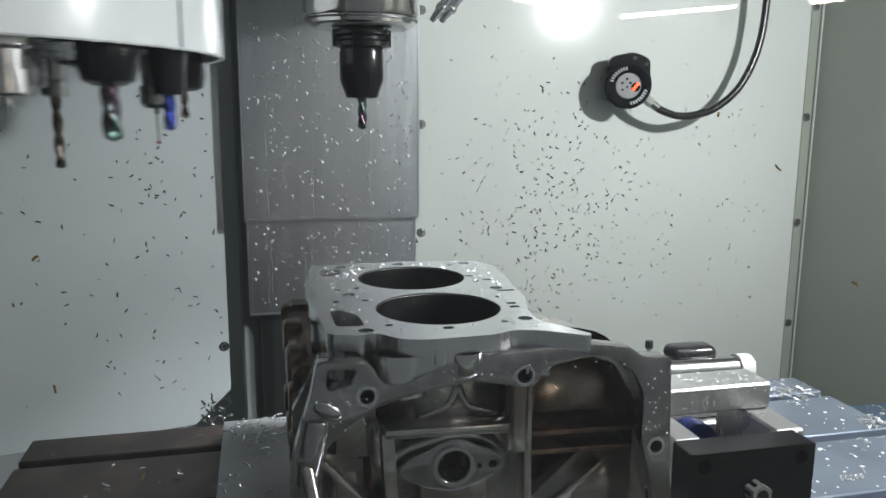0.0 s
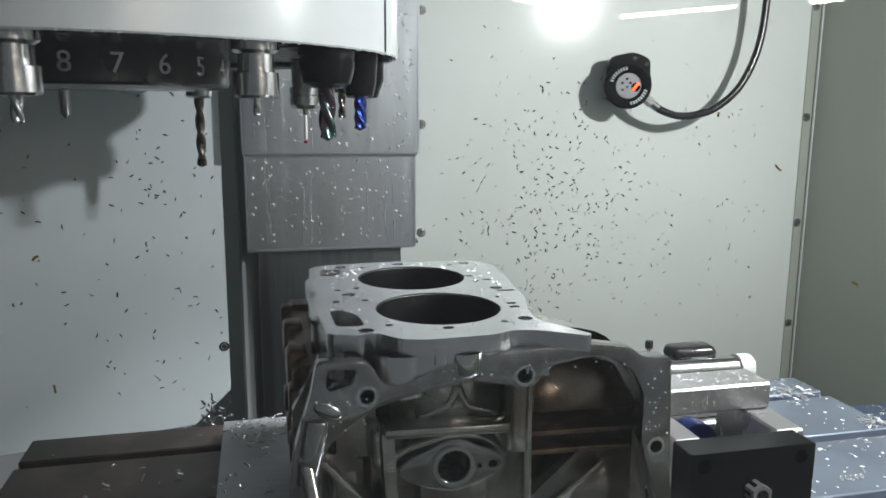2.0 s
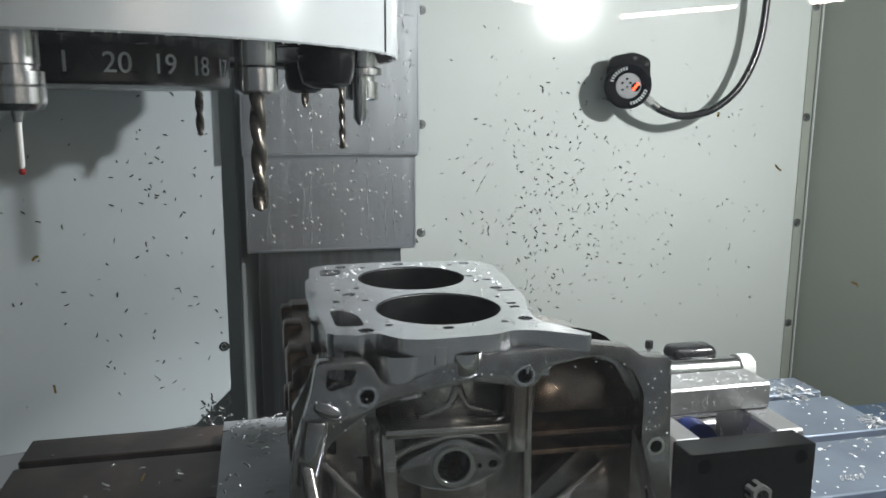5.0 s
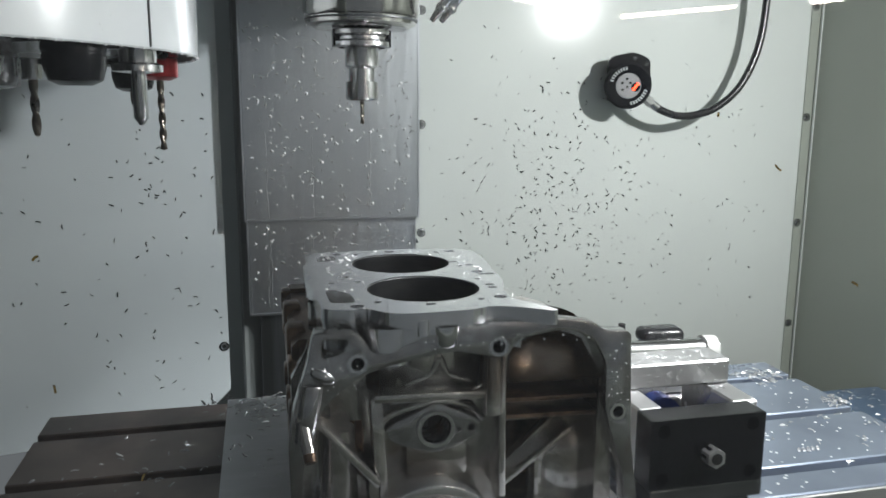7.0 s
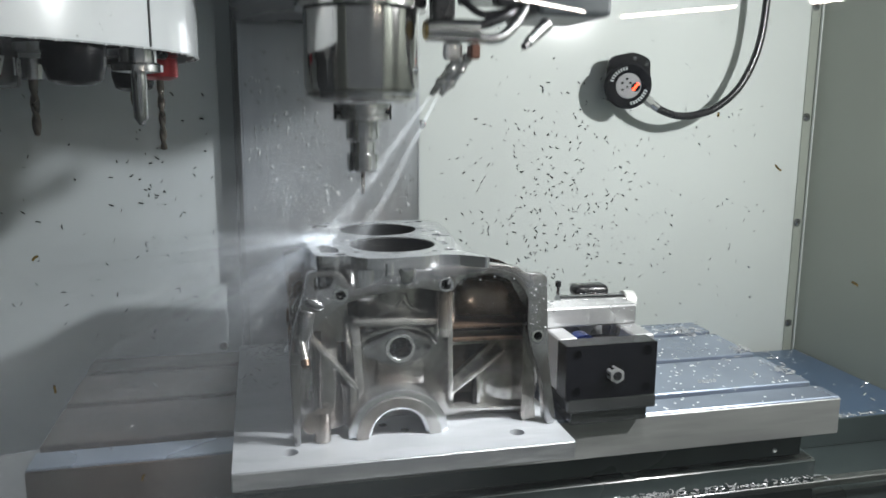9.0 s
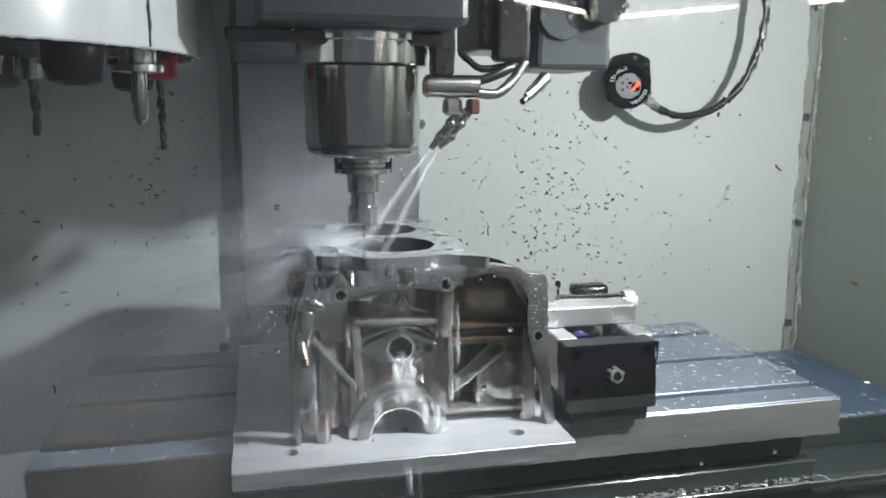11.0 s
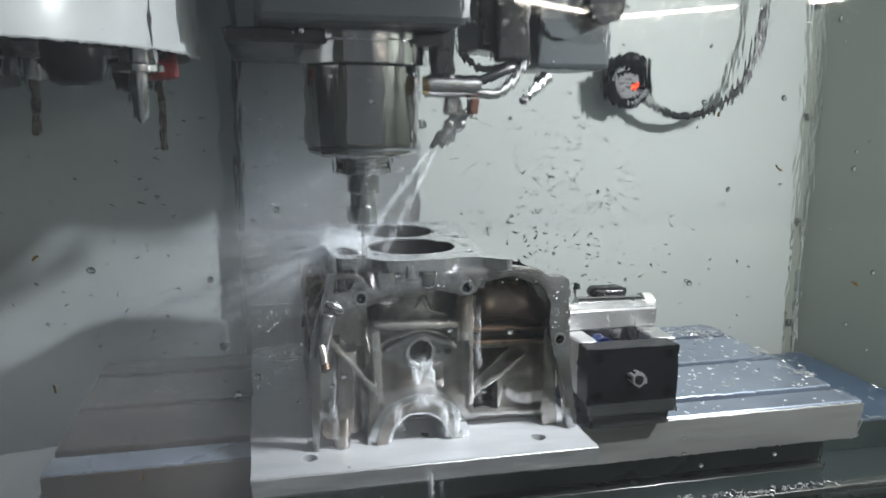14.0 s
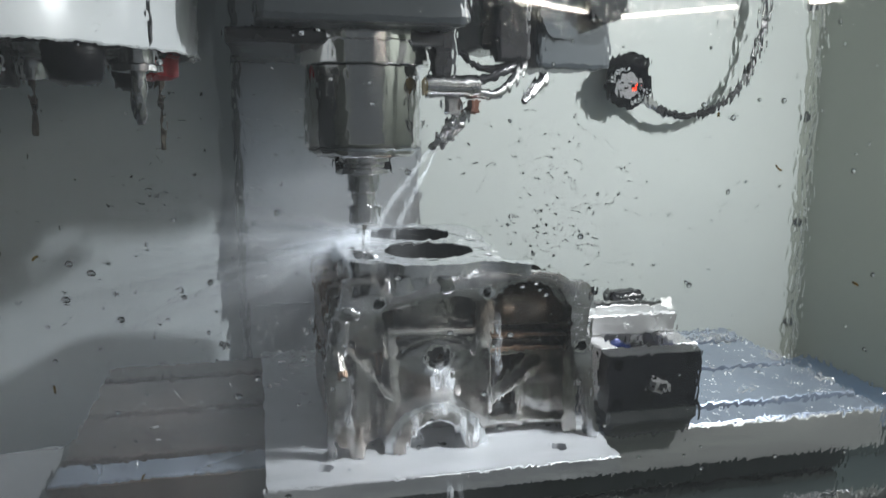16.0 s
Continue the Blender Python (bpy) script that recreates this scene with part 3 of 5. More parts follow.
    dome = bmesh.new()
    bmesh.ops.create_uvsphere(dome, u_segments=28, v_segments=14, radius=1.0, matrix=Matrix.Translation((0.280, 0.856, 0.925)) @ Matrix.Diagonal((0.040, 0.024, 0.056, 1)))
    part("dome", dome, CAST, t, smooth=60)
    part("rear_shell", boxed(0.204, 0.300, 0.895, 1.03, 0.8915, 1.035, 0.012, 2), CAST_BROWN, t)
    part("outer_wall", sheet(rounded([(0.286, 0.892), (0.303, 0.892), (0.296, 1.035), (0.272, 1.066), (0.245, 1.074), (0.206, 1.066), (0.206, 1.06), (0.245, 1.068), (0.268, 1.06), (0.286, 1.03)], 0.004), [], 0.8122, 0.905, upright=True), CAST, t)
    part("side_shell", boxed(0.032, 0.058, 0.86, 1.06, 0.8915, 1.056, 0.006), CAST_BROWN, t, "dark brown side wall")
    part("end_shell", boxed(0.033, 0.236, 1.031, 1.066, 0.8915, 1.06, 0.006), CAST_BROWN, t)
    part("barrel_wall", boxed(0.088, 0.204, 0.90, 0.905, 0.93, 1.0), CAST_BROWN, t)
    part("wet_sump_floor", boxed(0.034, 0.30, 0.857, 1.03, 0.8915, 0.899), CAST, t)
    # ribs
    def rib(a, b, w, y0, y1, mat=CAST):
        a, b = Vector(a), Vector(b)
        n = Vector((-(b - a).y, (b - a).x)).normalized() * w / 2
        part("rib", soft(sheet([tuple(a + n), tuple(b + n), tuple(b - n), tuple(a - n)], [], y0, y1, upright=True), w * 0.2), mat, t, smooth=30)
    rib((0.048, 1.006), (0.096, 0.948), 0.0055, 0.803, 0.843)
    rib((0.206, 0.924), (0.270, 0.972), 0.0045, 0.828, 0.850)
    rib((0.199, 1.05), (0.201, 0.925), 0.006, 0.808, 0.850)
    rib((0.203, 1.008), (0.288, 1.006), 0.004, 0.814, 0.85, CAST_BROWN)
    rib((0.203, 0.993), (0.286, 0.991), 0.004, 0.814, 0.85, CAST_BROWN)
    rib((0.093, 1.02), (0.190, 1.017), 0.007, 0.808, 0.8275)
    rib((0.095, 1.02), (0.100, 0.93), 0.010, 0.81, 0.846)
    rib((0.239, 0.945), (0.240, 0.900), 0.004, 0.83, 0.85)
    rib((0.205, 0.907), (0.30, 0.902), 0.005, 0.825, 0.85)
    rib((0.094, 0.955), (0.094, 0.905), 0.012, 0.81, 0.846)
    part("bolt_post", rod(bmesh.new(), (0.192, 0.812, 1.05), (0.192, 0.812, 1.0), 0.0085, seg=20), CAST, t, smooth=40)
    part("curved_web", tube([(0.150, 0.825, 1.046), (0.142, 0.828, 1.03), (0.122, 0.83, 1.022)], 0.0035, 8), CAST, t, smooth=60)
    part("curved_web", tube([(0.150, 0.825, 1.046), (0.158, 0.828, 1.03), (0.178, 0.83, 1.022)], 0.0035, 8), CAST, t, smooth=60)
    # port boss
    port = rounded([(0.103, 0.984), (0.110, 0.993), (0.127, 1.000), (0.146, 1.0085), (0.165, 1.000), (0.180, 0.993), (0.187, 0.984), (0.178, 0.976), (0.160, 0.969), (0.146, 0.965), (0.130, 0.969), (0.112, 0.976)], 0.009)
    part("port_boss", soft(sheet(port, [circle(0.146, 0.986, 0.0125, 28), circle(0.1765, 0.9845, 0.0035, 12), circle(0.166, 0.984, 0.002, 10)], 0.820, 0.842, upright=True), 0.0015), FLANGE, t, "machined oval port flange", 40)
    part("port_rim", soft(sheet(circle(0.146, 0.986, 0.0165, 32), [circle(0.146, 0.986, 0.0125, 28)], 0.8175, 0.8202, upright=True), 0.0006, 1), DECK, t, "bright bored rim", 40)
    part("port_liner", rod(bmesh.new(), (0.146, 0.824, 0.986), (0.146, 0.89, 0.986), 0.0128, seg=28, cap=False), LINER, t, smooth=40)
    part("web", boxed(0.121, 0.176, 0.826, 0.842, 0.938, 0.974, 0.006, 2), CAST, t, smooth=40)
    part("curb", tube([(0.098, 0.836, 0.972), (0.106, 0.828, 0.995), (0.127, 0.825, 1.005), (0.15, 0.825, 1.0085), (0.172, 0.828, 1.002), (0.19, 0.836, 0.985)], 0.0035, 10), CAST, t, smooth=60)
    # crank bearing saddle: half ring on the plate
    n = 28
    ring = [(0.141 + 0.056 * math.cos(math.pi * i / n), 0.8915 + 0.053 * math.sin(math.pi * i / n)) for i in range(n + 1)] + [(0.141 + 0.030 * math.cos(math.pi * (n - i) / n), 0.8915 + 0.030 * math.sin(math.pi * (n - i) / n)) for i in range(n + 1)]
    part("bearing_saddle", soft(sheet(ring, [], 0.802, 0.842, upright=True), 0.0016), DECK, t, "machined half-round main bearing seat", 40)
    ring2 = [(0.141 + 0.047 * math.cos(math.pi * i / n), 0.8915 + 0.044 * math.sin(math.pi * i / n)) for i in range(n + 1)] + [(0.141 + 0.034 * math.cos(math.pi * (n - i) / n), 0.8915 + 0.034 * math.sin(math.pi * (n - i) / n)) for i in range(n + 1)]
    part("seal_lip", sheet(ring2, [], 0.798, 0.8018, upright=True), CAST, t)
    # pipe stub and foot bosses at the lower corner
    part("pipe_stub", rod(bmesh.new(), (0.036, 0.802, 1.013), (0.040, 0.784, 0.990), 0.0050, seg=18), CAST, t, "short machined pipe stub", 40)
    part("foot_boss", rod(bmesh.new(), (0.058, 0.806, 0.892), (0.058, 0.806, 0.925), 0.009, seg=20), CAST, t, smooth=40)
    part("foot_boss", rod(bmesh.new(), (0.046, 0.80, 0.912), (0.046, 0.815, 0.912), 0.0095, seg=20), CAST, t, smooth=40)
    part("pipe_tip", rod(bmesh.new(), (0.040, 0.784, 0.990), (0.0408, 0.780, 0.985), 0.0052, 0.0045, 18), CAST_BROWN, t, "worn brown pipe tip", 40)
    part("pipe_collar", rod(bmesh.new(), (0.0355, 0.8050, 1.0165), (0.0367, 0.7990, 1.0090), 0.0072, seg=20), CAST, t, smooth=40)
    arm = rod(bmesh.new(), (0.0445, 0.803, 1.040), (0.0365, 0.801, 0.992), 0.0105, 0.0085, 24)
    part("arm", soft(arm, 0.003, 2), FLANGE, t, "rounded cast arm above the pipe", 50)
    lump = bmesh.new()
    bmesh.ops.create_uvsphere(lump, u_segments=24, v_segments=12, radius=1.0, matrix=Matrix.Translation((0.052, 0.799, 1.046)) @ Matrix.Rotation(0.5, 4, "Y") @ Matrix.Diagonal((0.0115, 0.0055, 0.006, 1)))
    part("arm_boss", lump, FLANGE, t, "rounded cast boss", 60)
    for x, z0, z1, r in ((0.094, 1.018, 0.985, 0.0105), (0.2035, 1.046, 1.0, 0.0095)):
        post = rod(bmesh.new(), (x, 0.832, z1), (x, 0.832, z0), r * 0.75, r, 20)
        part("cast_post", soft(post, 0.003, 2), CAST, t, "thick cast post", 50)
    # second flange layer, bolt spot faces and webs that break up the recessed face
    part("left_barrel", rod(bmesh.new(), (0.066, 0.832, 0.90), (0.066, 0.832, 0.99), 0.017, 0.014, 24), CAST, t, smooth=40)
    # Black patch on the closed face, painted as the shade inside an opening.
    part("opening_shade", boxed(0.054, 0.061, 0.8405, 0.8418, 0.992, 1.004), BLACK, t, "black patch for the shade in a cast opening")
    part("oil_web", soft(boxed(0.108, 0.186, 0.82, 0.827, 1.010, 1.0165), 0.002), CAST, t, smooth=40)
    part("dowel", rod(bmesh.new(), (0.131, 0.803, 1.073), (0.131, 0.803, 1.086), 0.007, seg=18), DECK, t, smooth=40)
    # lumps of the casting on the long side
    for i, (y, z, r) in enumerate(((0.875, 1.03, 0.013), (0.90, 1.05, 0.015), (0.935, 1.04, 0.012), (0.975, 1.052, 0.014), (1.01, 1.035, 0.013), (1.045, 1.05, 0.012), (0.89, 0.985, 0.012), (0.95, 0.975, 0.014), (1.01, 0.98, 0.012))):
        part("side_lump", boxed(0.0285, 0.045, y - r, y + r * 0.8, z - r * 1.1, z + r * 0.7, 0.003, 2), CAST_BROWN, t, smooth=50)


def vise():
    t = thing("machine_vise", (0, 0, 0), "steel machine vise with a black end block on the table", "vise")
    RIDERS.append(t)
    part("end_block", sheet(rounded([(0.343, 0.907), (0.459, 0.907), (0.459, 0.974), (0.343, 0.974)], 0.002, 2), [circle(x, z, 0.0065, 16) for x in (0.356, 0.446) for z in (0.917, 0.963)] + [circle(0.403, 0.938, 0.013, 20)], 0.82, 0.848, upright=True), BLACK_OXIDE, t, "blackened steel end block")
    for x in (0.356, 0.446):
        for z in (0.917, 0.963):
            part("socket_screw", rod(bmesh.new(), (x, 0.829, z), (x, 0.845, z), 0.0062, seg=14), BLACK_OXIDE, t)
    part("screw_shaft", rod(bmesh.new(), (0.403, 0.812, 0.938), (0.403, 0.98, 0.938), 0.0085, seg=20), CHROME, t, smooth=40)
    part("screw_collar", rod(bmesh.new(), (0.403, 0.822, 0.938), (0.403, 0.846, 0.938), 0.0128, seg=24), BLACK_OXIDE, t, smooth=40)
    part("hex_end", rod(bmesh.new(), (0.403, 0.808, 0.938), (0.403, 0.82, 0.938), 0.0095, seg=6), VISE_STEEL, t)
    # Black disc on the solid end, painted as the shade in its socket.
    part("socket_shade", rod(bmesh.new(), (0.403, 0.8072, 0.938), (0.403, 0.81, 0.938), 0.0055, seg=12), BLACK, t)
    part("base", boxed(0.346, 0.462, 0.8215, 1.05, 0.8895, 0.9068, 0.0025, 2), DARK_STEEL, t, "wet ground steel base")
    part("base_foot", boxed(0.354, 0.455, 0.829, 1.05, 0.8715, 0.8895, 0.002), DARK_STEEL, t)
    part("rear_body", boxed(0.352, 0.475, 0.951, 1.045, 0.9075, 0.9395, 0.002), STEEL, t)
    for x0, x1 in ((0.345, 0.370), (0.442, 0.47)):
        part("rail", boxed(x0, x1, 0.848, 0.94, 0.907, 0.974, 0.002), VISE_STEEL, t)
    part("well_floor", boxed(0.37, 0.442, 0.848, 0.95, 0.9075, 0.912), BLACK, t)
    part("nut", rod(bmesh.new(), (0.403, 0.905, 0.94), (0.403, 0.925, 0.94), 0.02, seg=24), BLUE, t, "blue screw nut", 40)
    part("jaw", boxed(0.334, 0.468, 0.894, 0.935, 0.9745, 1.0, 0.002), VISE_STEEL, t, "bright ground movable jaw")
    part("rear_jaw", boxed(0.36, 0.478, 0.96, 1.03, 0.94, 0.966, 0.002), VISE_STEEL, t)
    k = thing("tool_setter", (0, 0, 0), "small black and silver tool setter behind the vise", "sensor")
    RIDERS.append(k)
    part("barrel", rod(bmesh.new(), (0.40, 0.995, 0.979), (0.498, 0.995, 0.977), 0.013, seg=28), STEEL, k, "silver barrel", 40)
    part("cap", rod(bmesh.new(), (0.498, 0.995, 0.977), (0.513, 0.995, 0.9765), 0.0155, seg=28), CERAMIC, k, "off-white end cap", 40)
    part("knob", boxed(0.428, 0.480, 0.998, 1.028, 0.983, 1.001, 0.008, 3), BLACK, k, "black knob", 50)
    part("stem", rod(bmesh.new(), (0.411, 1.022, 0.9665), (0.411, 1.022, 0.998), 0.0022, seg=10), STEEL, k, "thin steel stem", 40)
    part("stem_cap", soft(rod(bmesh.new(), (0.411, 1.022, 0.996), (0.411, 1.022, 1.005), 0.0042, seg=16), 0.0012), BLACK, k, "small black cap", 40)


# ---- head, spindle and its covers ----
HEAD = []
SX, SY, NOSE = 0.1165, 0.893, 1.3326


def spindle_head():
    t = thing("spindle_head", (SX, SY, NOSE), "dark grey spindle head with a polished spindle cartridge", "spindle")
    HEAD.append((t, (SX, SY, NOSE)))
    part("cartridge", turned([(0.030, 0.0), (0.052, 0.0), (0.056, 0.003), (0.060, 0.004), (0.0605, 0.011), (0.0625, 0.012), (0.064, 0.016), (0.064, 0.097), (0.060, 0.0985)], seg=72), CHROME, t, "polished spindle cartridge", 30)
    part("nose_bore", turned([(0, 0.03), (0.0225, 0.03), (0.024, 0.001), (0.0305, 0.0005)], seg=40), BLACK_OXIDE, t)
    part("seal_ring", turned([(0.0608, 0.0075), (0.0622, 0.0075), (0.0622, 0.0095), (0.0608, 0.0095)], seg=60), DARK_PAINT, t, "thin dark ring", 40)
    part("collar", turned([(0.060, 0.0985), (0.072, 0.0985), (0.073, 0.1), (0.073, 0.122), (0.075, 0.124), (0.075, 0.133)], seg=64), CHROME, t, "polished collar", 30)
    part("casting", boxed(-0.115, 0.094, -0.115, 0.36, 0.134, 0.62, 0.008, 2), DARK_PAINT, t, "slate painted head casting")
    part("casting_lip", boxed(-0.145, 0.08, -0.06, 0.36, 0.118, 0.1335, 0.003), BLACK, t)
    before = set(t.children)
    part("side_unit", boxed(0.215, 0.305, -0.03, 0.10, 0.098, 0.30, 0.006, 2), DARK_PAINT, t, "slate painted side unit")
    part("side_badge", rod(bmesh.new(), (0.243, -0.031, 0.158), (0.243, -0.0335, 0.158), 0.027, seg=32), DARK_PAINT, t, "round badge plate")
    part("side_motor", rod(bmesh.new(), (0.29, -0.05, 0.17), (0.29, 0.03, 0.17), 0.022, seg=28), BLACK, t, smooth=40)
    part("clamp_block", boxed(0.150, 0.21, -0.02, 0.09, 0.118, 0.30, 0.005, 2), BLACK, t)
    part("valve", boxed(0.165, 0.205, -0.035, -0.01, 0.105, 0.18, 0.005, 2), BLACK, t)
    part("hose", tube([(0.10, -0.02, 0.09), (0.115, -0.03, 0.082), (0.15, -0.035, 0.085), (0.185, -0.03, 0.10), (0.20, -0.01, 0.115)], 0.0055, 10), BLACK, t, "black coolant hose", 60)
    part("hose", tube([(0.13, -0.01, 0.115), (0.15, -0.02, 0.098), (0.175, -0.02, 0.10), (0.21, -0.01, 0.105)], 0.004, 10), BLACK, t, "black coolant hose", 60)
    m = part("manifold", rod(bmesh.new(), (0.084, -0.04, 0.077), (0.142, -0.04, 0.077), 0.0125, seg=28), STEEL, t, "silver coolant manifold", 40)
    part("brass_plug", rod(bmesh.new(), (0.0815, -0.04, 0.077), (0.0842, -0.04, 0.077), 0.0095, seg=20), BRASS, m, "brass plug", 40)
    part("drop_block", boxed(0.104, 0.1225, -0.050, -0.030, 0.046, 0.0645, 0.003), STEEL, m)
    part("elbow", boxed(0.1315, 0.1425, -0.050, -0.032, 0.047, 0.0635, 0.002), COPPER, m, "brown fitting")
    part("feed_block", boxed(0.090, 0.114, -0.05, -0.025, 0.088, 0.150, 0.003), BLACK, m)
    part("feed_pipe", tube([(0.14, -0.04, 0.07), (0.165, -0.04, 0.07), (0.185, -0.035, 0.085), (0.20, -0.03, 0.105)], 0.0058, 12), STEEL, t, "bent silver pipe", 60)
    for dx, dy in ((0.0, 0.0), (0.012, 0.006)):
        pts = [(0.119 + dx, -0.04 + dy, 0.048), (0.112 + dx, -0.038 + dy, 0.036), (0.103 + dx, -0.03 + dy, 0.022), (0.094 + dx, -0.022 + dy, 0.009)]
        nz = part("jet_nozzle", rod(bmesh.new(), pts[2], pts[3], 0.005, 0.0032, 14), STEEL, t, "jointed steel coolant nozzle", 40)
        for p in pts[:3]:
            bm = bmesh.new()
            bmesh.ops.create_uvsphere(bm, u_segments=14, v_segments=10, radius=0.0066, matrix=Matrix.Translation(p))
            part("ball_joint", bm, STEEL, nz, smooth=60)
        part("link", rod(bmesh.new(), pts[0], pts[1], 0.0052, seg=12), STEEL, nz, smooth=40)
        part("link", rod(bmesh.new(), pts[1], pts[2], 0.0050, seg=12), STEEL, nz, smooth=40)
    side = part("side_nozzle", rod(bmesh.new(), (0.225, -0.03, 0.088), (0.198, -0.045, 0.066), 0.008, 0.0055, 16), STEEL, t, "angled steel nozzle", 40)
    part("nozzle_tip", rod(bmesh.new(), (0.198, -0.045, 0.066), (0.192, -0.048, 0.061), 0.004, seg=12), BLACK, side)
    for ob in set(t.children) - before:
        ob.matrix_basis = Matrix.Translation((-0.019, 0, 0))
    # telescopic covers of the column
    for nm, x0, x1, y, z0, z1 in (("slide_cover", -0.0215, 0.2565, 1.270, 1.0650, 1.90), ("slide_cover", -0.019, 0.252, 1.279, 0.9085, 1.20)):
        c = thing(nm, (0, 0, 0), "brushed stainless slide cover running with coolant streaks", "cover", "telescopic column covers")
        HEAD.append((c, (0, 0, 0)))
        part("front_sheet", boxed(x0, x1, y, y + 0.003, z0, z1, 0.0006), STAINLESS, c)
        part("hem", boxed(x0, x1, y - 0.003, y - 0.0002, z0, z0 + 0.004, 0.001), STAINLESS, c)
        for xs in (x0 - 0.003, x1):
            part("side_fold", boxed(xs, xs + 0.003, y, y + 0.03, z0, z1), STAINLESS, c)


# ---- tools: origin at the gauge face, pointing down ----
def tool(name, label, holder, body, cutter=None, cut_mat=STEEL, flutes=0, holder_mat=STEEL, tip=None):
    t = thing(name, (0, 0, 0), label, "tool", "tools of the carousel")
    part("flange", turned([(0.0, -0.001), (0.027, -0.001), (0.0315, -0.002), (0.0315, -0.0065), (0.0275, -0.009), (0.0275, -0.012), (0.0315, -0.0145), (0.0315, -0.019), (0.026, -0.0205)], seg=40), holder_mat if holder_mat is BLACK_OXIDE else STEEL, t, smooth=30)
    for a in (0, math.pi):
        part("drive_slot", boxed(math.cos(a) * 0.028 - 0.004, math.cos(a) * 0.028 + 0.004, -0.008, 0.008, -0.0195, -0.0015), BLACK_OXIDE, t)
    part("holder", turned(holder, seg=40), holder_mat, t, smooth=30)
    if body:
        part("nut", turned(body, seg=36), STEEL if holder_mat is not RED else RED, t, smooth=30)
    if cutter:
        r, z0, z1 = cutter
        if flutes:
            bm = bmesh.new()
            n, rows, twist = 24, 40, (z0 - z1) / (r * 7.0) * 2 * math.pi * 0.8
            rings = []
            for j in range(rows + 1):
                f = j / rows
                z = z0 + (z1 - z0) * f
                k = 1.0 if f > 0.18 else f / 0.18 * 1.0
                ring = []
                for i in range(n):
                    a = 2 * math.pi * i / n
                    rr = r * (1 - 0.42 * k * (0.5 + 0.5 * math.cos(flutes * (a - twist * f))) ** 1.5)
                    ring.append(bm.verts.new((rr * math.cos(a), rr * math.sin(a), z)))
                rings.append(ring)
            for a, b in zip(rings, rings[1:]):
                for i in range(n):
                    bm.faces.new((a[i], a[(i + 1) % n], b[(i + 1) % n], b[i]))
            end = bm.verts.new((0, 0, z1 - r * 0.45))
            for i in range(n):
                bm.faces.new((rings[-1][i], rings[-1][(i + 1) % n], end))
            part("cutter", bm, cut_mat, t, smooth=40)
        else:
            part("cutter", turned([(r, z0), (r, z1), (r * 0.3, z1 - r), (0, z1 - r)], seg=20), cut_mat, t, smooth=40)
    if tip:
        bm = bmesh.new()
        bmesh.ops.create_uvsphere(bm, u_segments=16, v_segments=10, radius=tip[0], matrix=Matrix.Translation((0, 0, tip[1])))
        part("ball_tip", bm, tip[2], t, smooth=60)
    return t


